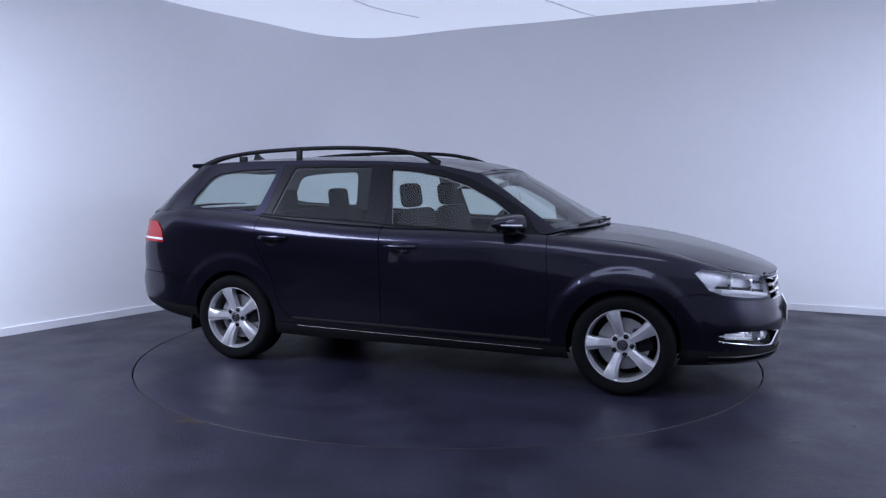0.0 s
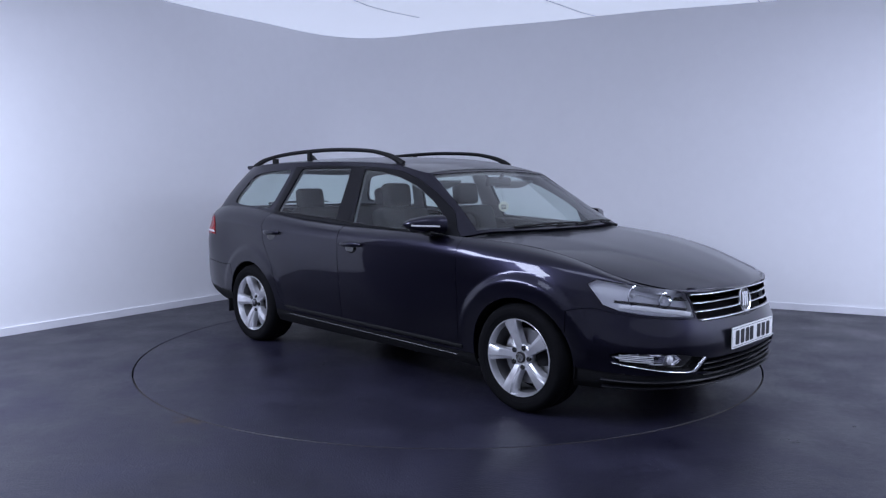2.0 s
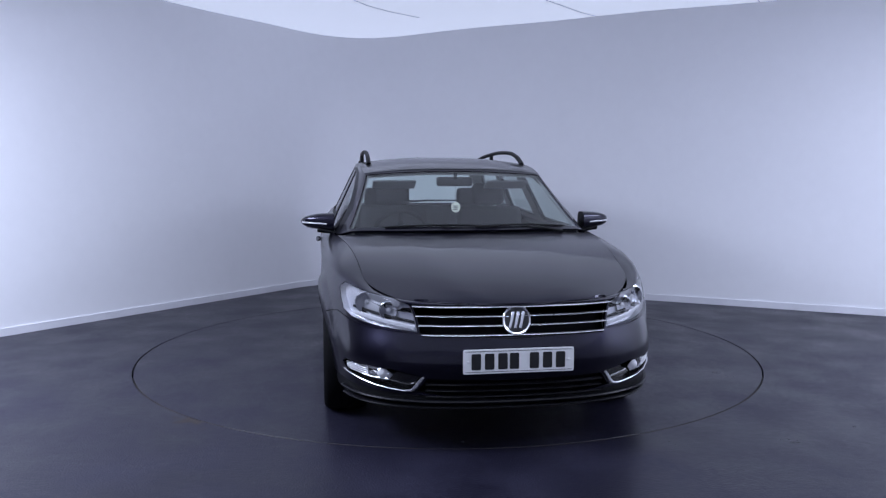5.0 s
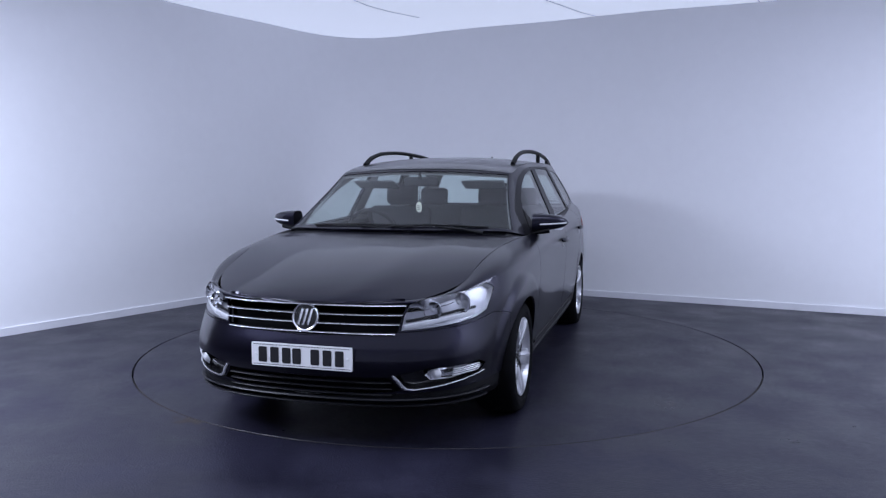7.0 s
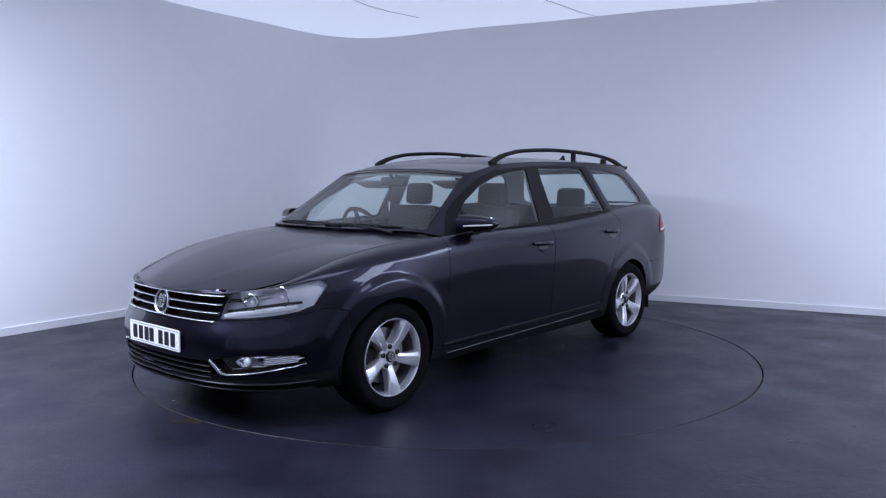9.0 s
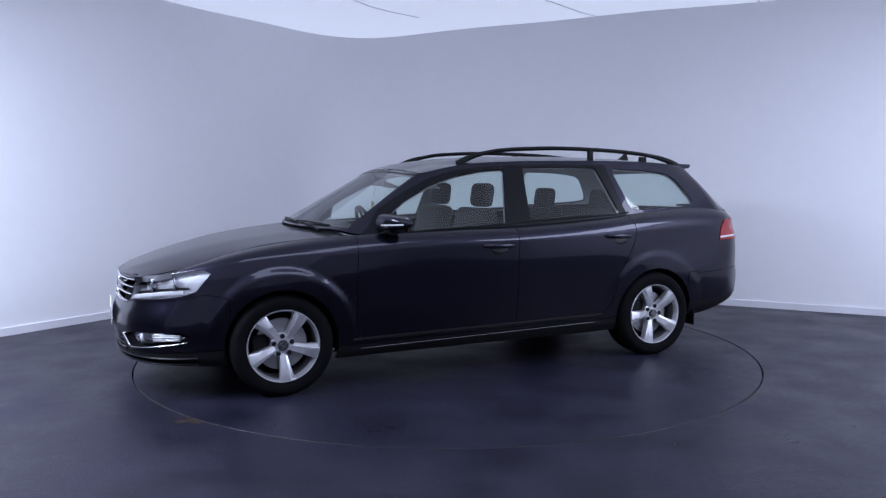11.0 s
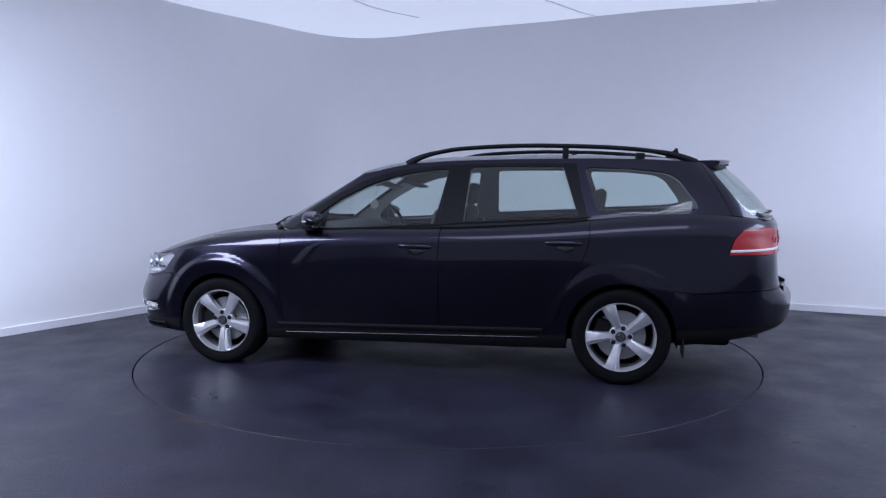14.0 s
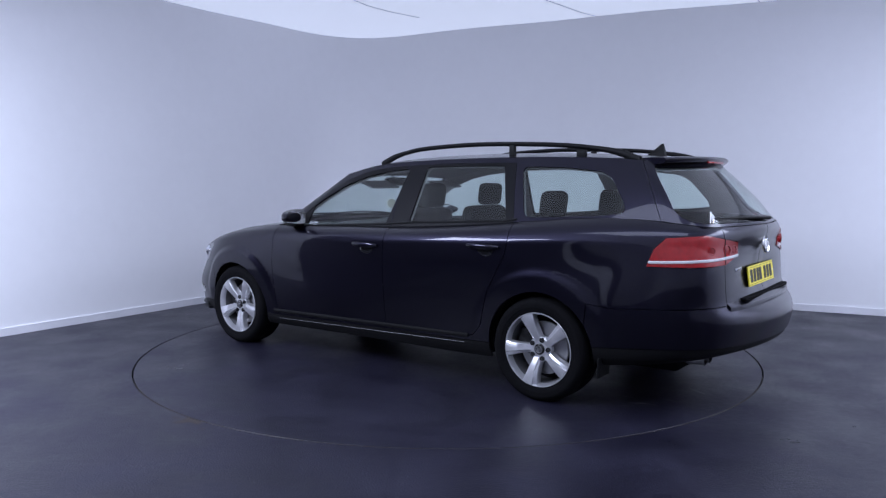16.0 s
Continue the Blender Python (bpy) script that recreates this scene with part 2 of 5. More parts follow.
    bm = bmesh.new()
    add_lathe(bm, [(2.0, -0.06), (2.6, -0.06)], n)
    tagged(part("turntable_pit", bm, M_INK), "dark gap below the turntable's rim", "pit", kind="structure")
    return floor


def build_turntable():
    bm = bmesh.new()
    r = R_TABLE - 0.006
    add_lathe(bm, [(0.001, 0.0), (0.6, 0.0), (1.2, 0.0), (1.8, 0.0), (r - 0.001, 0.0), (r, -0.001), (r, -0.05)], 128)
    ob = part("turntable", bm, M_FLOOR)
    bm = bmesh.new()
    add_lathe(bm, [(r + 0.0008, -0.0015), (r + 0.0008, -0.045)], 128)
    part("edge_band", bm, M_BAND, ob, "dull brown metal edge")
    tagged(ob, "round dark grey turntable set flush in the floor", "turntable")
    return ob


studio_floor = build_studio()
turntable = build_turntable()


# ---- the car's skin ----
# Car space: x forward, y to its left, z up, origin on the floor between the axles.
WB = 1.356
WHEEL_R, WHEEL_Z = 0.306, 0.302
PLAN = ((2.276, 0.0), (2.264, 0.25), (2.222, 0.45), (2.132, 0.625), (2.02, 0.735), (1.88, 0.805), (1.72, 0.85), (1.356, 0.888),
        (1.0, 0.906), (0.5, 0.915), (0.0, 0.918), (-0.5, 0.918), (-1.0, 0.914), (-1.356, 0.904), (-1.75, 0.885), (-2.05, 0.845),
        (-2.215, 0.775), (-2.335, 0.648), (-2.405, 0.48), (-2.452, 0.27), (-2.472, 0.0))
KNOT_X = (2.25, 2.0, 1.7, 0.9, -0.2, -1.1, -2.0, -2.385, -2.468)
# level by level: how far inside the plan, and how high
INSET = ((0.075, 0.075, 0.062, 0.078, 0.078, 0.075, 0.072, 0.105, 0.120),
         (0.030, 0.030, 0.028, 0.050, 0.050, 0.045, 0.030, 0.033, 0.035),
         (0.022, 0.022, 0.020, 0.036, 0.036, 0.032, 0.014, 0.006, 0.004),
         (0.004, 0.004, 0.010, 0.021, 0.021, 0.019, 0.007, 0.000, 0.000),
         (0.045, 0.040, 0.008, 0.010, 0.009, 0.007, 0.006, 0.052, 0.100),
         (0.062, 0.058, 0.019, 0.004, 0.003, 0.001, 0.016, 0.076, 0.152),
         (0.068, 0.071, 0.048, 0.013, 0.006, 0.006, 0.038, 0.084, 0.128),
         (0.075, 0.116, 0.154, 0.099, 0.090, 0.102, 0.122, 0.105, 0.112))
HEIGHT = ((0.204, 0.196, 0.190, 0.190, 0.200, 0.210, 0.285, 0.325, 0.325),
          (0.246, 0.243, 0.246, 0.245, 0.262, 0.275, 0.335, 0.360, 0.360),
          (0.315, 0.325, 0.340, 0.345, 0.360, 0.375, 0.415, 0.425, 0.425),
          (0.440, 0.440, 0.445, 0.460, 0.470, 0.500, 0.525, 0.545, 0.545),
          (0.565, 0.575, 0.600, 0.600, 0.620, 0.640, 0.640, 0.630, 0.630),
          (0.640, 0.660, 0.708, 0.722, 0.750, 0.782, 0.792, 0.780, 0.780),
          (0.678, 0.713, 0.790, 0.838, 0.875, 0.917, 0.934, 0.920, 0.920),
          (0.705, 0.748, 0.834, 0.940, 0.968, 1.022, 1.058, 1.025, 1.025))
NLEV = 7


def mirrored(pts):
    pts = np.array(pts, float)
    flip = np.ones(pts.shape[1])
    flip[1] = -1
    return np.vstack([(pts[3:0:-1]) * flip, pts, (pts[-2:-5:-1]) * flip])


_plan = mirrored(PLAN)
_arc = np.concatenate([[0], np.cumsum(np.hypot(*np.diff(_plan, axis=0).T))])
_arc -= _arc[3]
ARC_END = _arc[-4]
_S = np.linspace(0, ARC_END, 1200)
_PXY = spline(_arc, _plan, _S)
_TAN = np.gradient(_PXY, _S, axis=0)
_NOR = np.stack([_TAN[:, 1], -_TAN[:, 0]], 1)
_NOR /= np.linalg.norm(_NOR, axis=1)[:, None]
_NOR *= np.sign(_NOR[600, 1])
_tab_in = [spline(np.array(KNOT_X)[::-1], np.array(r)[::-1], np.clip(_PXY[:, 0], -2.468, 2.25)) for r in INSET]
_tab_z = [spline(np.array(KNOT_X)[::-1], np.array(r)[::-1], np.clip(_PXY[:, 0], -2.468, 2.25)) for r in HEIGHT]
_tab_in, _tab_z = np.array(_tab_in), np.array(_tab_z)


def _levels(table, s, r):
    """The table of levels read at arc s and level r, with a crease at level 6."""
    cols = np.array([np.interp(s, _S, row) for row in table])
    out = np.empty(len(s))
    lo = r <= 6
    w = np.eye(7)
    wl = spline(np.arange(7), w, np.clip(r, 0, 6))
    out_lo = (wl * cols[:7].T).sum(1)
    t = np.clip(r - 6, 0, 1)
    out_hi = cols[6] * (1 - t) + cols[7] * t
    return np.where(lo, out_lo, out_hi), t


def lower_skin(s, r):
    s, r = np.asarray(s, float), np.asarray(r, float)
    base = np.stack([np.interp(s, _S, _PXY[:, 0]), np.interp(s, _S, _PXY[:, 1])], 1)
    nor = np.stack([np.interp(s, _S, _NOR[:, 0]), np.interp(s, _S, _NOR[:, 1])], 1)
    inset, t = _levels(_tab_in, s, r)
    z, _ = _levels(_tab_z, s, r)
    inset = inset - 0.016 * np.sin(np.pi * t)
    z = z + 0.010 * np.sin(np.pi * t)
    # flared arches
    for cx, swell in ((WB, 0.019), (-WB, 0.009)):
        d = np.hypot(base[:, 0] - cx, z - WHEEL_Z)
        k = np.clip((0.480 - d) / 0.062, 0, 1)
        k = k * k * (3 - 2 * k)
        inset = inset - swell * k * np.clip((z - 0.30) / 0.30, 0, 1)
    xy = base - nor * inset[:, None]
    return np.column_stack([xy, z])


def lower_z_to_r(s, z):
    rr = np.linspace(0, NLEV, 141)
    out = []
    for a, b in zip(np.atleast_1d(s), np.atleast_1d(z)):
        zz = lower_skin(np.full(141, a), rr)[:, 2]
        out.append(np.interp(b, zz, rr))
    return np.array(out)


def arc_at(x=None, y=None, rear=False):
    if x is not None:
        return float(np.interp(-x, -_PXY[:, 0], _S))
    half = 600
    return float(np.interp(y, _PXY[:half, 1], _S[:half])) if not rear else float(np.interp(-y, -_PXY[half:, 1], _S[half:]))


# belt line as a function of the arc
_belt = lower_skin(_S, np.full(len(_S), 7.0))
_side_x = (0.66, 0.3, -0.1, -0.5, -0.9, -1.3, -1.65, -1.95, -2.09, -2.18, -2.26)


def _belt_at(x):
    return [float(x), float(np.interp(-x, -_belt[:, 0], _belt[:, 1])), float(np.interp(-x, -_belt[:, 0], _belt[:, 2]))]


GH_BASE = [(1.13, 0.0, 0.975), (1.11, 0.30, 0.975), (1.05, 0.535, 0.972), (0.965, 0.712, 0.965), (0.86, 0.79, 0.942)]
GH_BASE += [_belt_at(x) for x in _side_x] + [tuple(_belt[-1])]
GH_TOP = [(0.445, 0.0, 1.350), (0.44, 0.25, 1.346), (0.425, 0.45, 1.335), (0.40, 0.580, 1.326), (0.345, 0.616, 1.328),
          (0.16, 0.620, 1.366), (-0.08, 0.622, 1.394), (-0.35, 0.620, 1.406), (-0.65, 0.620, 1.412), (-1.0, 0.618, 1.414),
          (-1.34, 0.610, 1.411), (-1.60, 0.594, 1.402), (-1.79, 0.565, 1.390), (-1.88, 0.510, 1.383), (-1.945, 0.40, 1.384),
          (-2.00, 0.20, 1.390), (-2.02, 0.0, 1.392)]
GH_N = len(GH_TOP) - 1
_ghb, _ght = mirrored(GH_BASE), mirrored(GH_TOP)
_ght_t = np.arange(-3, GH_N + 4)


_GHS = np.linspace(-1, GH_N + 1, 2400)
_GHB, _GHT = spline(_ght_t, _ghb, _GHS), spline(_ght_t, _ght, _GHS)


def _gh_read(tab, s):
    f = np.clip((s + 1) / (GH_N + 2) * 2399, 0, 2398.999)
    i = f.astype(int)
    w = (f - i)[:, None]
    return tab[i] * (1 - w) + tab[i + 1] * w


def green_skin(s, r):
    """The greenhouse: s is the station, 0 at the windscreen's middle; r goes from the belt to the roof's edge."""
    s, r = np.asarray(s, float), np.asarray(r, float)
    b, t = _gh_read(_GHB, s), _gh_read(_GHT, s)
    p = b * (1 - r)[:, None] + t * r[:, None]
    e = 1e-2
    tb = _gh_read(_GHB + _GHT, s + e) - _gh_read(_GHB + _GHT, s - e)
    n = np.stack([tb[:, 1], -tb[:, 0]], 1)
    n /= np.linalg.norm(n, axis=1)[:, None] + 1e-9
    n *= -1.0
    # side glass and tailgate bow outwards
    bulge = np.interp(s, (2.5, 5.0, 10.8, 13.2), (0.020, 0.0, 0.0, -0.026)) * 4 * r * (1 - r)
    p[:, :2] += n * bulge[:, None]
    # the windscreen and its pillars arch upwards
    k = np.clip((6.5 - s) / 3.0, 0, 1)
    k = k * k * (3 - 2 * k) * 4 * r * (1 - r) * 0.020
    p[:, :2] += n * k[:, None] * 0.75
    p[:, 2] += k
    return p


def green_param(x, z):
    """Side points (x, z) as (station, r), for points on the flank."""
    s, r = 4.5 + (0.5 - x) * 3.2, 0.5
    for _ in range(12):
        p, ps, pr = green_skin([s, s + 1e-3, s], [r, r, r + 1e-3])
        a = np.array([[(ps[0] - p[0]), (pr[0] - p[0])], [(ps[2] - p[2]), (pr[2] - p[2])]]) / 1e-3
        d = np.linalg.lstsq(a, np.array([x - p[0], z - p[2]]), rcond=None)[0]
        s, r = float(np.clip(s + np.clip(d[0], -1, 1), 3.0, 14.0)), float(np.clip(r + np.clip(d[1], -0.3, 0.3), -0.2, 1.2))
    return s, r


def dense(poly, step):
    out = []
    for (a, b), (c, d) in zip(poly, poly[1:] + poly[:1]):
        n = max(1, int(math.hypot(c - a, d - b) / step))
        out += [(a + (c - a) * k / n, b + (d - b) * k / n) for k in range(n)]
    return out


def rounded(poly, rad, seg=4):
    """A polygon with its corners rounded."""
    out, n = [], len(poly)
    for i in range(n):
        p, a, b = Vector(poly[i]), Vector(poly[i - 1]), Vector(poly[(i + 1) % n])
        da, db = a - p, b - p
        k = min(rad, da.length * 0.45, db.length * 0.45)
        p0, p1 = p + da.normalized() * k, p + db.normalized() * k
        for j in range(seg + 1):
            t = j / seg
            q = p0 * (1 - t) ** 2 + p * 2 * t * (1 - t) + p1 * t ** 2
            out.append((q.x, q.y))
    return out


def inside(x, y, poly):
    c = False
    for (x0, y0), (x1, y1) in zip(poly, poly[1:] + poly[:1]):
        if (y0 > y) != (y1 > y) and x < (x1 - x0) * (y - y0) / (y1 - y0) + x0:
            c = not c
    return c


def cut_flat(bm, poly, close=True):
    """Cut a flat mesh along a polygon in its x, y plane."""
    segs = list(zip(poly, poly[1:] + (poly[:1] if close else [])))
    for (x0, y0), (x1, y1) in segs:
        if math.hypot(x1 - x0, y1 - y0) < 1e-7:
            continue
        lx, hx, ly, hy = min(x0, x1) - 1e-5, max(x0, x1) + 1e-5, min(y0, y1) - 1e-5, max(y0, y1) + 1e-5
        fs = []
        for f in bm.faces:
            xs = [v.co.x for v in f.verts]
            if max(xs) < lx or min(xs) > hx:
                continue
            ys = [v.co.y for v in f.verts]
            if max(ys) < ly or min(ys) > hy:
                continue
            fs.append(f)
        if not fs:
            continue
        geom = list({v for f in fs for v in f.verts}) + list({e for f in fs for e in f.edges}) + fs
        bmesh.ops.bisect_plane(bm, geom=geom, dist=1e-6, plane_co=(x0, y0, 0), plane_no=(y1 - y0, x0 - x1, 0))


def flat_grid(xs, ys):
    bm = bmesh.new()
    g = [[bm.verts.new((x, y, 0)) for y in ys] for x in xs]
    for i in range(len(xs) - 1):
        for j in range(len(ys) - 1):
            bm.faces.new((g[i][j], g[i + 1][j], g[i + 1][j + 1], g[i][j + 1]))
    return bm


class Patch:
    """A flat, cut parameter mesh and the skin that it stands for, for one half of the car."""

    def __init__(self, bm, skin, classify):
        bm.verts.index_update()
        uv = np.array([(v.co.x, v.co.y) for v in bm.verts])
        self.co = skin(uv[:, 0], uv[:, 1])
        e = 1.5e-3
        du = skin(uv[:, 0] + e, uv[:, 1]) - skin(uv[:, 0] - e, uv[:, 1])
        dv = skin(uv[:, 0], np.minimum(uv[:, 1] + e, NLEV)) - skin(uv[:, 0], uv[:, 1] - e)
        n = np.cross(dv, du)
        ln = np.linalg.norm(n, axis=1)[:, None]
        self.no = n / np.maximum(ln, 1e-12)
        self.faces = {}
        for f in bm.faces:
            c = f.calc_center_median()
            key = classify(c.x, c.y)
            if key:
                self.faces.setdefault(key, []).append([v.index for v in f.verts])
        # turn normals outward
        mid = self.co.mean(0)
        if ((self.co - np.array([mid[0], 0, mid[2]])) * self.no).sum() < 0:
            self.no = -self.no
        bm.free()


def panel(name, patch, key, mat, parent, sides=(1,), gap=0.0022, offset=0.0, lip=0.014, label="", trim=None):
    """One panel of the skin, as a mesh with a small gap round it and a folded-in lip. sides: 1 left, -1 right."""
    fl = patch.faces.get(key, [])
    used = sorted({i for f in fl for i in f})
    if not used:
        return None
    idx = {i: k for k, i in enumerate(used)}
    co, no = patch.co[used].copy(), patch.no[used]
    faces = [[idx[i] for i in f] for f in fl]
    # orient faces with the normals
    for k, f in enumerate(faces):
        a, b, c = co[f[0]], co[f[1]], co[f[-1]]
        if np.dot(np.cross(b - a, c - a), no[f[0]]) < 0:
            faces[k] = f[::-1]
    count = {}
    for f in faces:
        for a, b in zip(f, f[1:] + f[:1]):
            count[(a, b)] = count.get((a, b), 0) + 1
    border = [(a, b) for (a, b) in count if (b, a) not in count and not (abs(co[a][1]) < 1e-4 and abs(co[b][1]) < 1e-4)]
    if gap:
        pull = np.zeros_like(co)
        bset = {i for e in border for i in e}
        cent = {}
        for f in faces:
            c = co[f].mean(0)
            for i in f:
                if i in bset:
                    cent.setdefault(i, []).append(c)
        nb = {}
        for a, b in border:
            t = co[b] - co[a]
            inward = np.cross(no[a], t)
            ln = np.linalg.norm(inward)
            if ln > 1e-9:
                for i in (a, b):
                    nb.setdefault(i, []).append(inward / ln)
        for i, v in nb.items():
            m = np.mean(v, axis=0)
            if abs(co[i][1]) < 1e-4:
                m[1] = 0
            pull[i] = m / max(np.linalg.norm(m), 1e-6) * gap
        co = co + pull
    if offset:
        co = co + no * offset
    n0 = len(co)
    if lip:
        bl = sorted({i for e in border for i in e})
        lo = {i: n0 + k for k, i in enumerate(bl)}
        co = np.vstack([co, co[bl] - no[bl] * lip]) if bl else co
        walls = [[b, a, lo[a], lo[b]] for a, b in border]
    else:
        walls = []
    verts, fcs, nrm = [], [], []
    for sd in sides:
        base = len(verts)
        m = np.array([1, sd, 1.0])
        verts += [tuple(v) for v in co * m]
        for f in faces:
            ff = f if sd == 1 else f[::-1]
            fcs.append([base + i for i in ff])
            nrm += [tuple(no[i] * m) for i in ff]
        for f in walls:
            ff = f if sd == 1 else f[::-1]
            fcs.append([base + i for i in ff])
            p = [np.array(verts[base + i]) for i in ff[:3]]
            w = np.cross(p[1] - p[0], p[2] - p[0])
            w = w / max(np.linalg.norm(w), 1e-9)
            nrm += [tuple(w)] * len(ff)
    me = bpy.data.meshes.new(name)
    me.from_pydata(verts, [], fcs)
    me.polygons.foreach_set("use_smooth", [True] * len(me.polygons))
    me.materials.append(mat)
    me.normals_split_custom_set(nrm)
    ob = new(name, me)
    ob.parent = parent
    if mat in (M_GLASS, M_WGLASS, M_LENS):
        ob.visible_shadow = False
    if label:
        ob["label"] = label
    return ob


def xz(points):
    """Flank points (x, z) as (arc, level)."""
    s = [arc_at(x=p[0]) for p in points]
    return list(zip(s, lower_z_to_r(s, [p[1] for p in points]).tolist()))


def yz(points, rear=False):
    """Nose or tail points (y, z) as (arc, level)."""
    s = [arc_at(y=p[0], rear=rear) for p in points]
    return list(zip(s, lower_z_to_r(s, [p[1] for p in points]).tolist()))


def arch(cx, rad):
    pts = []
    for k in range(29):
        a = radians(-40 + 260 * k / 28)
        pts.append((cx + rad * math.cos(a), max(WHEEL_Z + rad * math.sin(a), 0.10)))
    return pts


POLY = {}
POLY["arch_f"] = [(s, r if z > 0.22 else -0.5) for (s, r), (x, z) in zip(xz(arch(WB, 0.336)), arch(WB, 0.336))]
POLY["arch_r"] = [(s, r if z > 0.24 else -0.5) for (s, r), (x, z) in zip(xz(arch(-WB, 0.336)), arch(-WB, 0.336))]
S_HL = [(arc_at(y=0.474), 0.575), (arc_at(y=0.518), 0.692), (arc_at(y=0.62), 0.722), (arc_at(x=1.90), 0.752), (arc_at(x=1.80), 0.765),
        (arc_at(x=1.757), 0.742), (arc_at(x=1.840), 0.640), (arc_at(x=1.92), 0.612)]
POLY["headlight"] = list(zip([p[0] for p in S_HL], lower_z_to_r([p[0] for p in S_HL], [p[1] for p in S_HL]).tolist()))
POLY["grille"] = [(-0.1, 6.995)] + [(arc_at(y=0.0001), 6.995)] + yz([(0.506, 0.695), (0.463, 0.575), (0.44, 0.554), (0.0, 0.553)]) + [(-0.1, yz([(0.0, 0.553)])[0][1])]
POLY["intake"] = [(-0.1, yz([(0.0, 0.355)])[0][1])] + yz([(0.0, 0.355), (0.42, 0.362), (0.47, 0.30), (0.0, 0.255)]) + [(-0.1, yz([(0.0, 0.255)])[0][1])]
FOG = [(arc_at(y=0.45), 0.372), (arc_at(y=0.58), 0.400), (arc_at(x=1.93), 0.405), (arc_at(x=1.885), 0.385), (arc_at(x=1.93), 0.345), (arc_at(y=0.52), 0.300), (arc_at(y=0.48), 0.300)]
POLY["fog"] = list(zip([p[0] for p in FOG], lower_z_to_r([p[0] for p in FOG], [p[1] for p in FOG]).tolist()))
DOOR_F = [(0.893, 0.93), (0.900, 0.86), (0.912, 0.60), (0.900, 0.36), (0.875, 0.285), (-0.199, 0.310), (-0.199, 0.60), (-0.204, 0.87), (-0.211, 0.95)]
DOOR_R = [(-0.211, 0.95), (-0.204, 0.87), (-0.199, 0.60), (-0.199, 0.310), (-0.90, 0.335), (-0.962, 0.40), (-0.990, 0.50), (-1.025, 0.62), (-1.085, 0.73), (-1.14, 0.83), (-1.160, 0.92), (-1.155, 0.99)]
POLY["door_f"] = [(s, 7.3 if k in (0, 8) else r) for k, (s, r) in enumerate(xz(DOOR_F))]
POLY["door_r"] = [(s, 7.3 if k in (0, 11) else r) for k, (s, r) in enumerate(xz(DOOR_R))]
TAIL = [(arc_at(x=-1.985), 0.822), (arc_at(x=-2.02), 0.915), (arc_at(x=-2.08), 0.972), (arc_at(y=0.72, rear=True), 0.985), (arc_at(y=0.455, rear=True), 0.942), (arc_at(y=0.435, rear=True), 0.868),
        (arc_at(y=0.60, rear=True), 0.828)]
POLY["tail"] = list(zip([p[0] for p in TAIL], lower_z_to_r([p[0] for p in TAIL], [p[1] for p in TAIL]).tolist()))
S_GATE = arc_at(y=0.60, rear=True)
BUMP_F = [(-0.2, -0.4), (-0.2, float(yz([(0.0, 0.545)])[0][1]))] + yz([(0.0, 0.545), (0.46, 0.567)]) + xz([(1.90, 0.60), (1.79, 0.622), (1.66, 0.60)]) + [(arc_at(x=1.60), -0.4)]
BUMP_R = [(arc_at(x=-1.60), -0.4)] + xz([(-1.66, 0.60), (-1.80, 0.585), (-2.05, 0.600)]) + yz([(0.60, 0.615), (0.45, 0.625), (0.42, 0.60), (0.0, 0.60)], True) + [(ARC_END + 0.2, float(yz([(0.0, 0.60)], True)[0][1])), (ARC_END + 0.2, -0.4)]
GATE = [(ARC_END + 0.2, 7.4), (ARC_END + 0.2, 2.0)] + [(S_GATE, 2.0), (S_GATE, 7.4)]
APRON = [(-0.2, -0.4), (-0.2, float(yz([(0.0, 0.268)])[0][1]))] + yz([(0.0, 0.268), (0.47, 0.282)]) + xz([(1.95, 0.292), (1.72, 0.300), (1.60, 0.300)]) + [(arc_at(x=1.60), -0.4)]
VALANCE = [(arc_at(x=-1.60), -0.4)] + xz([(-1.62, 0.352), (-2.05, 0.385)]) + yz([(0.60, 0.398), (0.0, 0.398)], True) + [(ARC_END + 0.2, float(yz([(0.0, 0.398)], True)[0][1])), (ARC_END + 0.2, -0.4)]
SILL_TOP = [(arc_at(x=1.02), lower_z_to_r([arc_at(x=1.02)], [0.268])[0]), (arc_at(x=-1.02), lower_z_to_r([arc_at(x=-1.02)], [0.302])[0])]
SILL = [(SILL_TOP[0][0] - 0.2, -0.4), (SILL_TOP[0][0] - 0.2, float(SILL_TOP[0][1])), (SILL_TOP[1][0] + 0.2, float(SILL_TOP[1][1])), (SILL_TOP[1][0] + 0.2, -0.4)]


def lower_class(s, r):
    if inside(s, r, POLY["arch_f"]) or inside(s, r, POLY["arch_r"]):
        return None
    for key in ("headlight", "grille", "intake", "fog", "tail"):
        if inside(s, r, POLY[key]):
            return key
    if inside(s, r, POLY["door_f"]):
        return "door_f"
    if inside(s, r, POLY["door_r"]):
        return "door_r"
    if inside(s, r, APRON):
        return "apron"
    if inside(s, r, BUMP_F):
        return "bumper_f"
    if inside(s, r, VALANCE):
        return "valance"
    if inside(s, r, BUMP_R):
        return "bumper_r"
    if inside(s, r, SILL):
        return "sill"
    if inside(s, r, GATE):
        return "gate"
    return "wing" if s < arc_at(x=0.5) else "quarter"


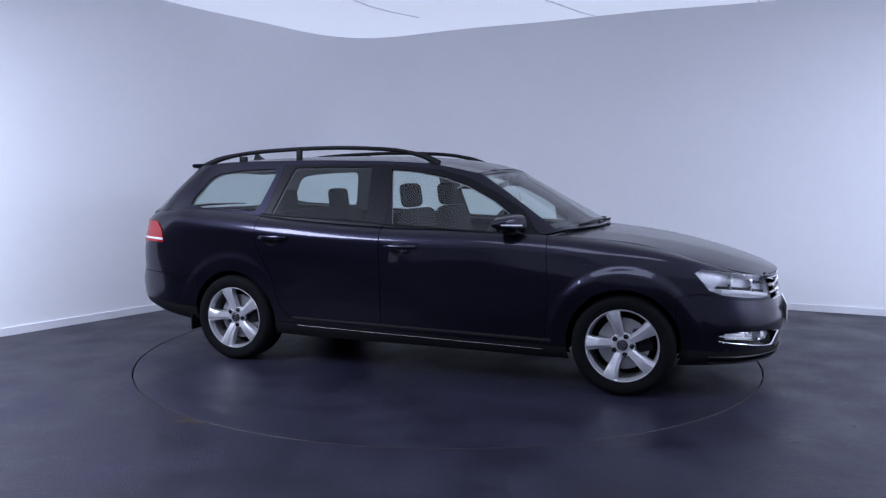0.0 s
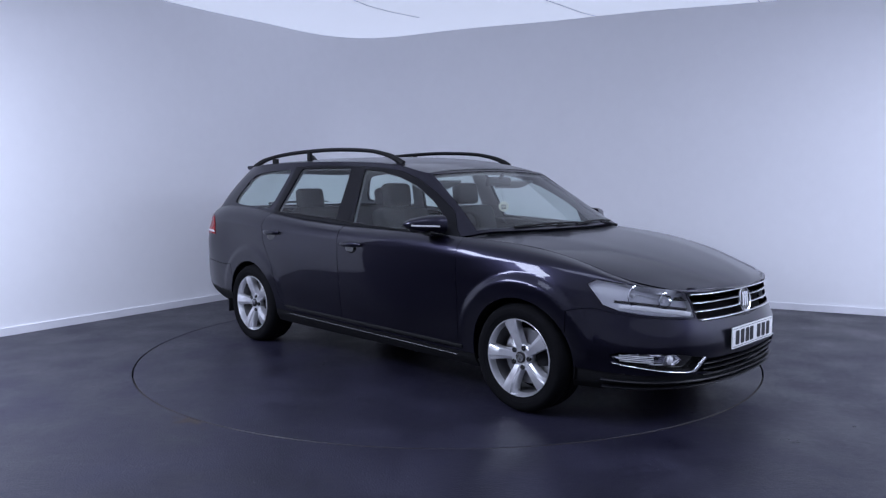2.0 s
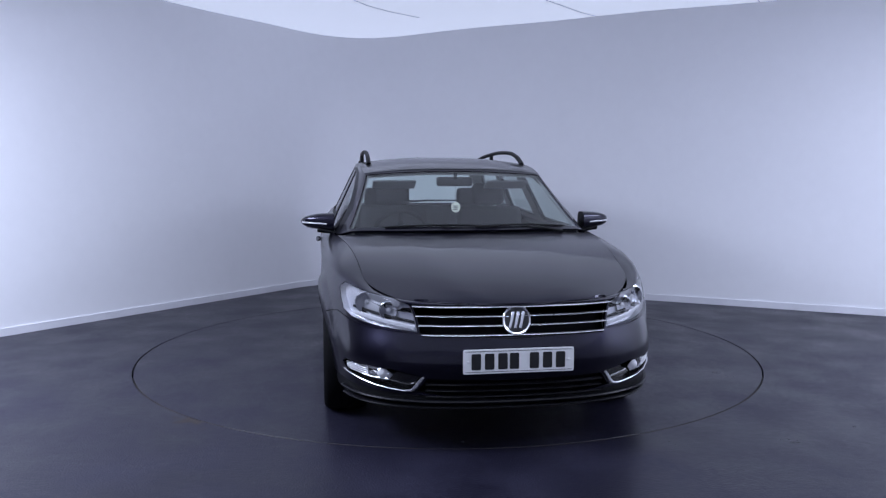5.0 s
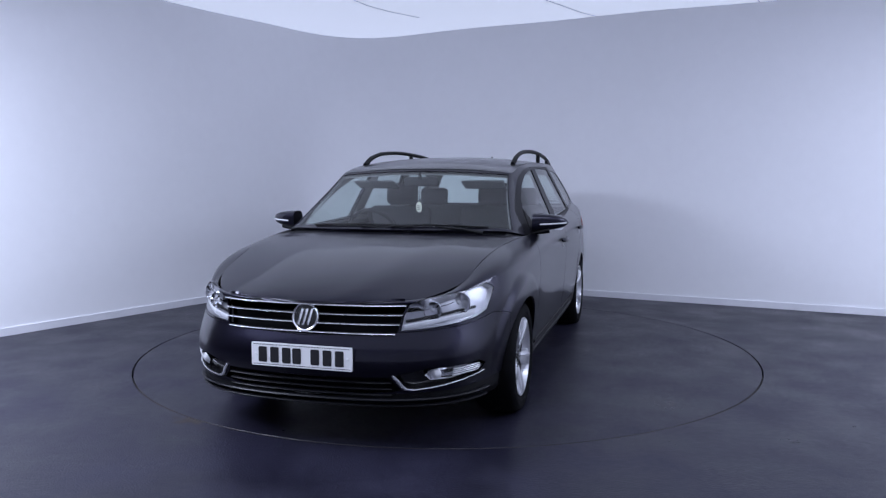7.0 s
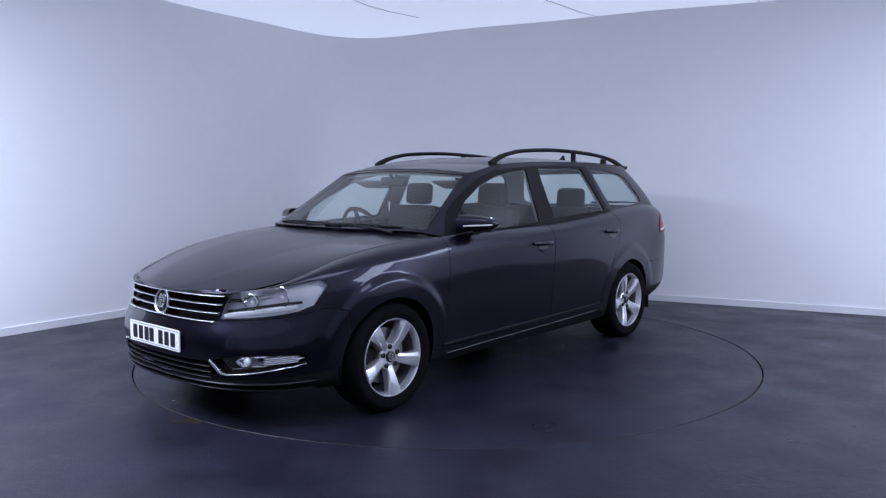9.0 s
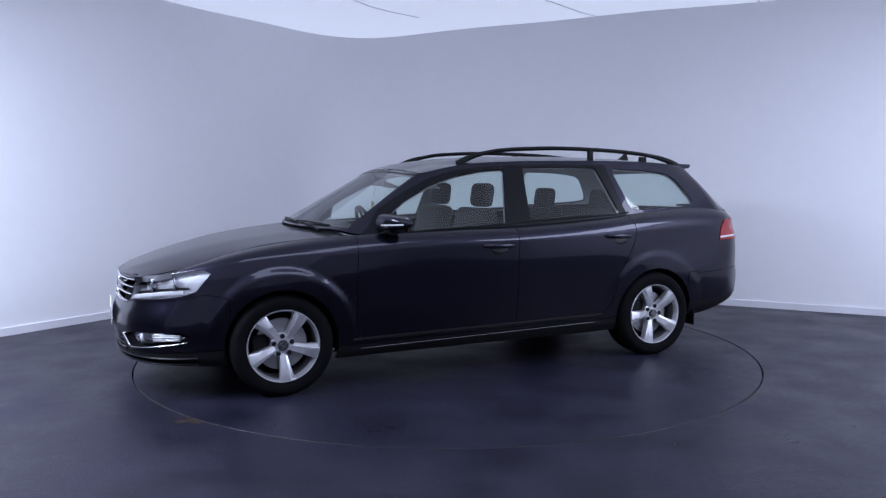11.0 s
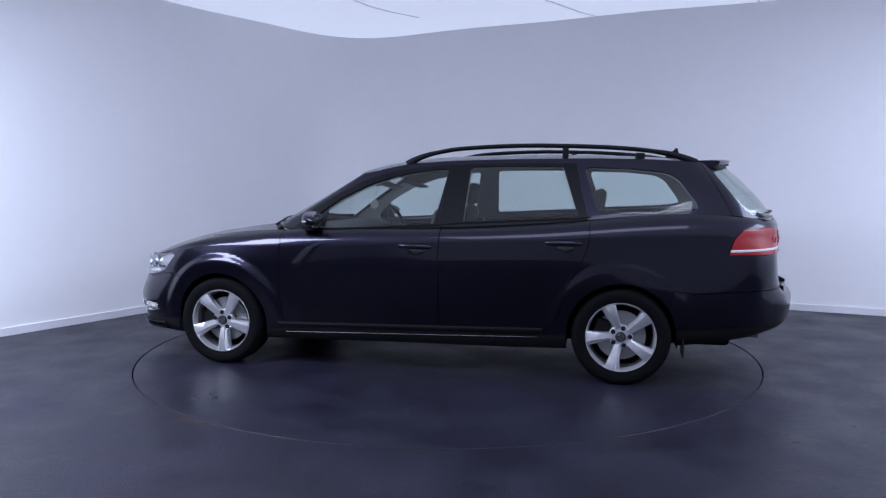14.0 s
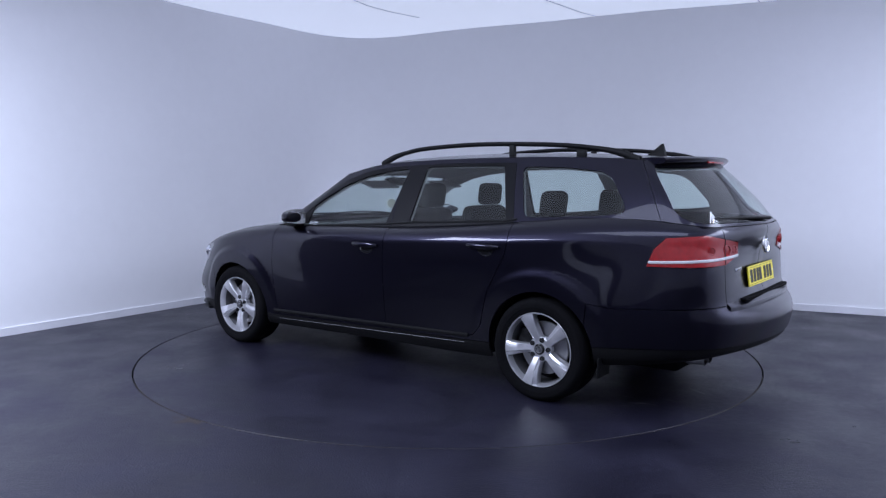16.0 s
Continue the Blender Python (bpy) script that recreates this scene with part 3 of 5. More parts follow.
def lower_patch():
    xs = np.concatenate([np.linspace(0, arc_at(x=1.6), 48)[:-1], np.linspace(arc_at(x=1.6), arc_at(x=-1.6), 130)[:-1], np.linspace(arc_at(x=-1.6), ARC_END, 48)])
    ys = np.concatenate([np.linspace(0, 6, 49)[:-1], np.linspace(6, 7, 11)])
    bm = flat_grid(xs, ys)
    for p in list(POLY.values()) + [APRON, BUMP_F, BUMP_R, VALANCE, GATE, SILL]:
        cut_flat(bm, p)
    return Patch(bm, lower_skin, lower_class)


# windows of the flank, (x, z)
WIN_F = [(-0.222, 1.352), (-0.04, 1.336), (0.15, 1.302), (0.337, 1.243), (0.525, 1.148), (0.64, 1.068), (0.715, 0.985), (0.700, 0.957),
         (0.55, 0.955), (0.34, 0.965), (-0.150, 0.988)]
WIN_R = [(-0.372, 1.362), (-0.60, 1.366), (-0.975, 1.364), (-1.085, 1.040), (-0.70, 1.026), (-0.345, 1.006)]
WIN_Q = [(-1.108, 1.358), (-1.40, 1.348), (-1.62, 1.325), (-1.695, 1.285), (-1.800, 1.140), (-1.808, 1.095), (-1.70, 1.078), (-1.50, 1.068), (-1.205, 1.056)]
SPLIT_FR = [(-0.218, 0.93), (-0.30, 1.44)]
SPLIT_R = [(-1.150, 0.95), (-1.040, 1.44)]
FRAME_TOP = [(0.80, 0.975), (0.712, 1.085), (0.524, 1.194), (0.336, 1.284), (0.147, 1.338), (-0.219, 1.372), (-0.60, 1.382), (-1.06, 1.380)]


def gp(points):
    return [green_param(*p) for p in points]


GPOLY = {"win_f": gp(dense(rounded(WIN_F, 0.02), 0.08)), "win_r": gp(dense(rounded(WIN_R, 0.025), 0.08)), "win_q": gp(dense(rounded(WIN_Q, 0.05), 0.08))}
SCREEN_EDGE = 3.25
GPOLY["screen"] = [(-0.2, 0.05), (SCREEN_EDGE, 0.035), (SCREEN_EDGE, 0.955), (-0.2, 0.955)]
GPOLY["rear"] = [(GH_N + 0.2, 0.05), (13.9, 0.05), (13.4, 0.10), (13.1, 0.20), (12.85, 0.80), (12.9, 0.90), (GH_N + 0.2, 0.90)]
g_fr, g_r = gp(SPLIT_FR), gp(SPLIT_R)
g_top = gp(FRAME_TOP)
G_DOOR_F = [(4.02, -0.1)] + g_top[:6] + [(g_fr[1][0] * 0.12 + g_fr[0][0] * 0.88 + (g_top[5][0] - g_fr[0][0]), g_top[5][1]), (g_fr[0][0], -0.1)]
G_DOOR_R = [(g_fr[0][0], -0.1), (g_top[5][0], g_top[5][1])] + g_top[6:] + [(g_r[0][0], -0.1)]


def green_class(s, r):
    for key in ("win_f", "win_r", "win_q", "screen", "rear"):
        if inside(s, r, GPOLY[key]):
            return key
    if inside(s, r, G_DOOR_F):
        return "door_f"
    if inside(s, r, G_DOOR_R):
        return "door_r"
    if s > 12.35:
        return "gate"
    return "frame"


def green_patch():
    xs = np.linspace(0, GH_N, 129)
    ys = np.linspace(0, 1, 25)
    bm = flat_grid(xs, ys)
    for p in list(GPOLY.values()) + [G_DOOR_F, G_DOOR_R]:
        cut_flat(bm, p)
    cut_flat(bm, [(12.35, -0.1), (12.35, 1.1)], close=False)
    return Patch(bm, green_skin, green_class)


# bonnet and roof: edge line, middle line
HOOD_MID = ((2.230, 0.0, 0.706), (2.185, 0, 0.730), (2.08, 0, 0.773), (1.90, 0, 0.828), (1.65, 0, 0.886), (1.40, 0, 0.925), (1.14, 0, 0.957))
S_HOOD = [arc_at(y=0.47), arc_at(y=0.60), arc_at(x=1.93), arc_at(x=1.75), arc_at(x=1.50), arc_at(x=1.25), arc_at(x=0.95)]
HOOD_EDGE = lower_skin(np.array(S_HOOD), np.full(7, 7.0))


def hood_skin(u, v):
    """u from the nose to the windscreen, v from the middle to the edge."""
    m, e = spline(np.arange(7), np.array(HOOD_MID), u), spline(np.arange(7), HOOD_EDGE, u)
    w = np.abs(v)
    p = m * 1.0
    p[:, 1] = e[:, 1] * v
    p[:, 0] += (e[:, 0] - m[:, 0]) * w ** 2
    p[:, 2] += (e[:, 2] - m[:, 2]) * w ** 2.8
    w = w[:, None]
    # two soft creases running back from the badge
    c = 0.30 + 0.05 * u
    p[:, 2] += 0.004 * np.exp(-((w[:, 0] - c) / 0.16) ** 2) * np.clip(u / 1.5, 0, 1)
    return p


ROOF_MID = ((0.445, 0, 1.353), (0.30, 0, 1.392), (0.10, 0, 1.424), (-0.20, 0, 1.446), (-0.60, 0, 1.456), (-1.0, 0, 1.454), (-1.42, 0, 1.441), (-1.78, 0, 1.418), (-2.02, 0, 1.397))
ROOF_ST = (3.0, 4.0, 4.8, 6.0, 7.5, 9.0, 10.5, 12.0, 13.2)


def roof_skin(u, v):
    m = spline(np.arange(9), np.array(ROOF_MID), u)
    st = spline(np.arange(9), np.array(ROOF_ST), u)
    e = green_skin(st, np.ones(len(st)))
    w = np.abs(v)
    p = m * 1.0
    p[:, 1] = e[:, 1] * v
    p[:, 0] += (e[:, 0] - m[:, 0]) * w ** 2
    p[:, 2] += (e[:, 2] - m[:, 2]) * w ** 2.4
    return p


car = new("estate_car")
tagged(car, "black estate car with silver five-spoke wheels on the turntable", "car")


def build_skin():
    low, gre = lower_patch(), green_patch()
    both = (1, -1)
    panel("front_bumper", low, "bumper_f", M_PAINT, car, both)
    panel("front_apron", low, "apron", M_PLASTIC, car, both, gap=0.001, offset=-0.006, label="matt black lower apron")
    panel("rear_bumper", low, "bumper_r", M_PAINT, car, both)
    panel("rear_valance", low, "valance", M_PLASTIC, car, both, gap=0.001, offset=-0.005, label="matt black lower valance")
    panel("tailgate", low, "gate", M_PAINT, car, both)
    panel("tailgate_frame", gre, "gate", M_PAINT, car, both)
    panel("windscreen", gre, "screen", M_WGLASS, car, both, offset=-0.003, lip=0, label="clear windscreen")
    panel("rear_window", gre, "rear", M_GLASS, car, both, offset=-0.003, lip=0, label="tinted rear window")
    panel("grille_backing", low, "grille", M_SHELL, car, both, offset=-0.045, lip=0)
    panel("intake_backing", low, "intake", M_SHELL, car, both, offset=-0.04, lip=0)
    hood = Patch(flat_grid(np.linspace(0, 6, 49), np.linspace(0, 1, 25)), hood_skin, lambda s, r: "hood")
    roof = Patch(flat_grid(np.linspace(0, 8, 65), np.linspace(0, 1, 21)), roof_skin, lambda s, r: "roof")
    for p in (hood, roof):
        if p.no[:, 2].sum() < 0:
            p.no = -p.no
    panel("bonnet", hood, "hood", M_PAINT, car, both, gap=0.0012, offset=0.001)
    panel("roof", roof, "roof", M_PAINT, car, both, gap=0.0, lip=0.0, offset=0.001)
    for sd in both:
        panel("front_wing", low, "wing", M_PAINT, car, (sd,), gap=0.0012)
        panel("rear_quarter", low, "quarter", M_PAINT, car, (sd,))
        panel("sill", low, "sill", M_PLASTIC, car, (sd,), label="matt black sill")
        panel("pillar_frame", gre, "frame", M_PAINT, car, (sd,), gap=0.001)
        for key, wkey in (("door_f", "win_f"), ("door_r", "win_r")):
            d = panel("front_door" if key == "door_f" else "rear_door", low, key, M_PAINT, car, (sd,))
            panel("window_frame", gre, key, M_SATIN, d, (sd,), gap=0.001)
            panel("window_pane", gre, wkey, M_GLASS, d, (sd,), gap=-0.003, offset=-0.005, lip=0, label="lightly tinted glass")
        panel("quarter_window", gre, "win_q", M_GLASS, car, (sd,), gap=-0.003, offset=-0.004, lip=0, label="tinted fixed side glass")
        hl = panel("headlight", low, "headlight", M_LENS, car, (sd,), gap=0.001, lip=0, label="clear headlight lens")
        panel("headlight_bowl", low, "headlight", M_LAMPSILVER, hl, (sd,), gap=0.002, offset=-0.034, lip=-0.032)
        fg = panel("fog_light", low, "fog", M_GLOSSBLACK, car, (sd,), gap=0.001, offset=-0.03, lip=-0.028)
        panel("tail_light", low, "tail", M_RED, car, (sd,), gap=0.001, offset=0.006, lip=0.02, label="red tail light with a white band")
    # dark inner shell behind the gaps
    keep = ("apron", "bumper_f", "bumper_r", "valance", "gate", "wing", "quarter", "sill", "door_f", "door_r", "tail")
    low.faces["all"] = [f for k in keep for f in low.faces.get(k, [])]
    gre.faces["all"] = [f for k in ("frame", "door_f", "door_r", "gate") for f in gre.faces.get(k, [])]
    panel("inner_panel", low, "all", M_SHELL, car, both, gap=0, offset=-0.055, lip=0)
    panel("pillar_trim", gre, "all", M_TRIM, car, both, gap=0, offset=-0.03, lip=0, label="light grey pillar trim")
    panel("headlining", roof, "roof", M_TRIM, car, both, gap=0, offset=-0.035, lip=0, label="light grey headlining")


# ---- wheels ----
def build_wheel():
    w = new("wheel")
    r = WHEEL_R
    bm = bmesh.new()
    prof = [(0.214, -0.10), (0.238, -0.112), (0.266, -0.117), (0.290, -0.108), (0.301, -0.09), (r, -0.06), (r, -0.02), (r - 0.004, -0.018), (r - 0.004, -0.012), (r, -0.01), (r, 0.02),
            (r - 0.004, 0.022), (r - 0.004, 0.028), (r, 0.03), (r, 0.06), (0.301, 0.09), (0.290, 0.108), (0.281, 0.1125), (0.279, 0.1145), (0.266, 0.117), (0.244, 0.1145), (0.242, 0.112), (0.236, 0.112), (0.214, 0.10)]
    add_lathe(bm, prof, 72, closed=True)
    part("tyre", bm, M_TYRE, w)
    bm = bmesh.new()
    add_lathe(bm, [(0.217, 0.106), (0.215, 0.1085), (0.2105, 0.1075), (0.208, 0.101), (0.203, 0.082), (0.199, 0.066)], 72)
    part("rim", bm, M_ALLOY, w)
    bm = bmesh.new()
    add_lathe(bm, [(0.199, 0.066), (0.197, 0.02), (0.194, -0.10), (0.214, -0.105)], 72)
    part("rim_barrel", bm, M_BARREL, w)
    for k in range(5):
        bm = bmesh.new()
        a = radians(72 * k + 90)
        # a blade that widens to the rim, with a raised face and a lower step along one edge
        cols = ((-0.5, -0.020), (-0.46, -0.004), (-0.40, 0.0), (0.16, 0.003), (0.22, -0.005), (0.43, -0.009), (0.5, -0.024))
        grid = []
        for i in range(11):
            t = i / 10
            rad = 0.036 + (0.2115 - 0.036) * t
            wid = 0.050 + 0.018 * t + 0.036 * t ** 2.2
            h = 0.072 + 0.036 * math.sin(t * math.pi * 0.55)
            row = []
            for c, d in cols:
                # the outer end follows the rim's curve
                x = rad if t < 0.9 else math.sqrt(max(rad * rad - (c * wid) ** 2 * (t - 0.9) * 10, 0.0))
                row.append(bm.verts.new((x, c * wid + 0.010 * t * t, h + d)))
            grid.append(row)
        nc = len(cols)
        for i in range(10):
            for j in range(nc - 1):
                bm.faces.new((grid[i][j], grid[i + 1][j], grid[i + 1][j + 1], grid[i][j + 1]))
        low = [[bm.verts.new((v.co.x, v.co.y * 0.88, v.co.z - 0.035)) for v in (row[0], row[-1])] for row in grid]
        for i in range(10):
            bm.faces.new((grid[i][0], low[i][0], low[i + 1][0], grid[i + 1][0]))
            bm.faces.new((grid[i][-1], grid[i + 1][-1], low[i + 1][1], low[i][1]))
        bmesh.ops.rotate(bm, verts=bm.verts[:], cent=(0, 0, 0), matrix=Matrix.Rotation(a, 3, "Z"))
        bmesh.ops.recalc_face_normals(bm, faces=bm.faces)
        part("spoke", bm, M_ALLOY, w)
    bm = bmesh.new()
    add_lathe(bm, [(0.074, 0.040), (0.074, 0.070), (0.066, 0.078), (0.034, 0.080), (0.034, 0.074), (0.001, 0.074)], 40)
    part("hub", bm, M_ALLOY, w)
    bm = bmesh.new()
    add_lathe(bm, [(0.031, 0.074), (0.031, 0.086), (0.027, 0.088), (0.001, 0.088)], 32)
    part("centre_cap", bm, M_GLOSSBLACK, w, "black centre cap with a chrome mark")
    bm = bmesh.new()
    add_lathe(bm, [(0.022, 0.0885), (0.022, 0.0905), (0.018, 0.0905), (0.018, 0.0885)], 28)
    for dx, tilt in ((-0.006, -30), (0.006, 30)):
        add_box(bm, -0.0026, 0.0026, -0.013, 0.013, 0.0885, 0.0905, m=pose(dx, 0, 0, 0, 0, tilt))
    part("cap_mark", bm, M_CHROME, w)
    for k in range(5):
        bm = bmesh.new()
        a = radians(72 * k + 54)
        add_lathe(bm, [(0.0150, 0.060), (0.0150, 0.0765), (0.011, 0.078), (0.010, 0.075), (0.001, 0.075)], 12, pose(0.056 * math.cos(a), 0.056 * math.sin(a), 0.008))
        part("wheel_bolt", bm, M_GLOSSBLACK, w)
    bm = bmesh.new()
    add_lathe(bm, [(0.155, 0.010), (0.155, 0.022), (0.07, 0.024), (0.07, 0.03), (0.001, 0.03)], 48)
    part("brake_disc", bm, M_STEEL, w)
    bm = bmesh.new()
    add_box(bm, 0.07, 0.17, -0.07, 0.07, -0.02, 0.045, bev=0.012)
    part("brake_caliper", bm, M_PLASTIC, w)
    bm = bmesh.new()
    add_lathe(bm, [(0.198, -0.05), (0.001, -0.05)], 40)
    part("wheel_backing", bm, M_SHELL, w)
    return w


def build_wheels():
    first = build_wheel()
    track = 0.775
    spin = (3, 15, -16, 14)
    for k, (sx, sy) in enumerate(((1, 1), (1, -1), (-1, 1), (-1, -1))):
        m = pose(sx * WB, sy * track, WHEEL_Z) @ Matrix.Rotation(radians(-90 * sy), 4, "X") @ Matrix.Rotation(radians(spin[k]), 4, "Z")
        if k == 0:
            first.matrix_basis = m
            w = first
        else:
            w = copy_thing(first, m)
        w.parent = car
    for sx in (1, -1):
        for sy in (1, -1):
            bm = bmesh.new()
            n = 24
            a0, a1 = -0.2, math.pi + 0.2
            rows = []
            for y in (0.50, 0.835):
                rows.append([bm.verts.new((sx * WB + 0.346 * math.cos(a0 + (a1 - a0) * i / n), sy * y, WHEEL_Z + 0.346 * math.sin(a0 + (a1 - a0) * i / n))) for i in range(n + 1)])
            for i in range(n):
                bm.faces.new((rows[0][i], rows[0][i + 1], rows[1][i + 1], rows[1][i]))
            bm.faces.new(rows[0])
            part("arch_liner", bm, M_SHELL, car)
    box("underbody", (-2.05, 2.05, -0.52, 0.52, 0.20, 0.30), M_SHELL, car, bev=0.03)
    box("floor_pan", (-0.95, 0.95, -0.80, 0.80, 0.21, 0.30), M_SHELL, car, bev=0.03)


build_skin()
build_wheels()


# ---- fittings ----
def on_nose(y, z, off=0.0):
    """A place on the nose at y and z, off metres proud of the skin."""
    s = arc_at(y=abs(y))
    r = lower_z_to_r([s], [z])[0]
    p = lower_skin([s], [r])[0]
    q = lower_skin([s + 0.002], [r])[0] - p
    n = Vector((q[1], -q[0], 0)).normalized()
    if n.x < 0:
        n = -n
    v = Vector(p) + n * off
    if y < 0:
        v.y, n.y = -v.y, -n.y
    return v, n


def on_flank(x, z, off=0.0, side=1):
    s = arc_at(x=x)
    r = lower_z_to_r([s], [z])[0]
    p = lower_skin([s], [r])[0]
    q = lower_skin([s + 0.002], [r])[0] - p
    n = Vector((q[1], -q[0], 0)).normalized()
    if n.y < 0:
        n = -n
    v = Vector(p) + n * off
    if side < 0:
        v.y, n.y = -v.y, -n.y
    return v


def nose_bar(name, y0, y1, z0, z1, mat, parent, off=0.004, half=0.006, thick=0.006, n=16, label=""):
    """A bar that follows the nose's curve."""
    bm = bmesh.new()
    pts = [on_nose(y0 + (y1 - y0) * k / n, z0 + (z1 - z0) * k / n, off)[0] for k in range(n + 1)]
    add_tube(bm, pts, thick, half, 8)
    return part(name, bm, mat, parent, label)


def plate(name, mat, m, parent, label):
    """A number plate, with plain bars for its characters."""
    p = new(name)
    p.parent = parent
    p.matrix_basis = m
    p["label"] = label
    bm = bmesh.new()
    add_prism(bm, rounded([(-0.26, -0.056), (0.26, -0.056), (0.26, 0.056), (-0.26, 0.056)], 0.008, 3), 0.006)
    part("plate_panel", bm, mat, p, smooth=False)
    xs = [-0.20, -0.138, -0.076, -0.022, 0.072, 0.134, 0.196]
    for k, x in enumerate(xs):
        bm = bmesh.new()
        add_prism(bm, rounded([(x - 0.022, -0.037), (x + 0.022, -0.037), (x + 0.022, 0.037), (x - 0.022, 0.037)], 0.006, 2), 0.0015, pose(0, 0, 0.006))
        part("character_bar", bm, M_INK, p, smooth=False)
    for y in (-0.0475, 0.0475):
        bm = bmesh.new()
        add_prism(bm, [(-0.25, y - 0.001), (0.25, y - 0.001), (0.25, y + 0.001), (-0.25, y + 0.001)], 0.0008, pose(0, 0, 0.006))
        part("border_line", bm, M_INK, p, smooth=False)
    for x in (-0.236, 0.236):
        bm = bmesh.new()
        add_lathe(bm, [(0.006, 0.006), (0.005, 0.009), (0.0005, 0.0095)], 12, pose(x, 0, 0))
        part("screw_cap", bm, M_PLATE_W, p)
    return p


def round_badge(name, m, parent, r):
    b = new(name)
    b.parent = parent
    b.matrix_basis = m
    bm = bmesh.new()
    add_lathe(bm, [(r * 0.90, 0.0), (r * 0.90, 0.006), (0.0005, 0.008)], 40)
    part("badge_disc", bm, M_GLOSSBLACK, b, "dark disc")
    bm = bmesh.new()
    add_lathe(bm, [(r, 0.0), (r, 0.010), (r * 0.95, 0.014), (r * 0.86, 0.010), (r * 0.86, 0.004)], 48)
    part("badge_ring", bm, M_BAR, b, "chrome ring")
    for x, y, tilt in ((-0.36, 0.0, -14), (0.0, 0.0, -14), (0.36, 0.0, -14)):
        bm = bmesh.new()
        add_box(bm, -r * 0.10, r * 0.10, -r * 0.58, r * 0.58, 0.006, 0.012, bev=0.002, m=pose(x * r, y * r, 0, 0, 0, tilt))
        part("badge_bar", bm, M_BAR, b)
    return b


FACE_FRONT = Matrix(((0, 0, 1, 0), (1, 0, 0, 0), (0, 1, 0, 0), (0, 0, 0, 1)))
FACE_REAR = Matrix(((0, 0, -1, 0), (-1, 0, 0, 0), (0, 1, 0, 0), (0, 0, 0, 1)))


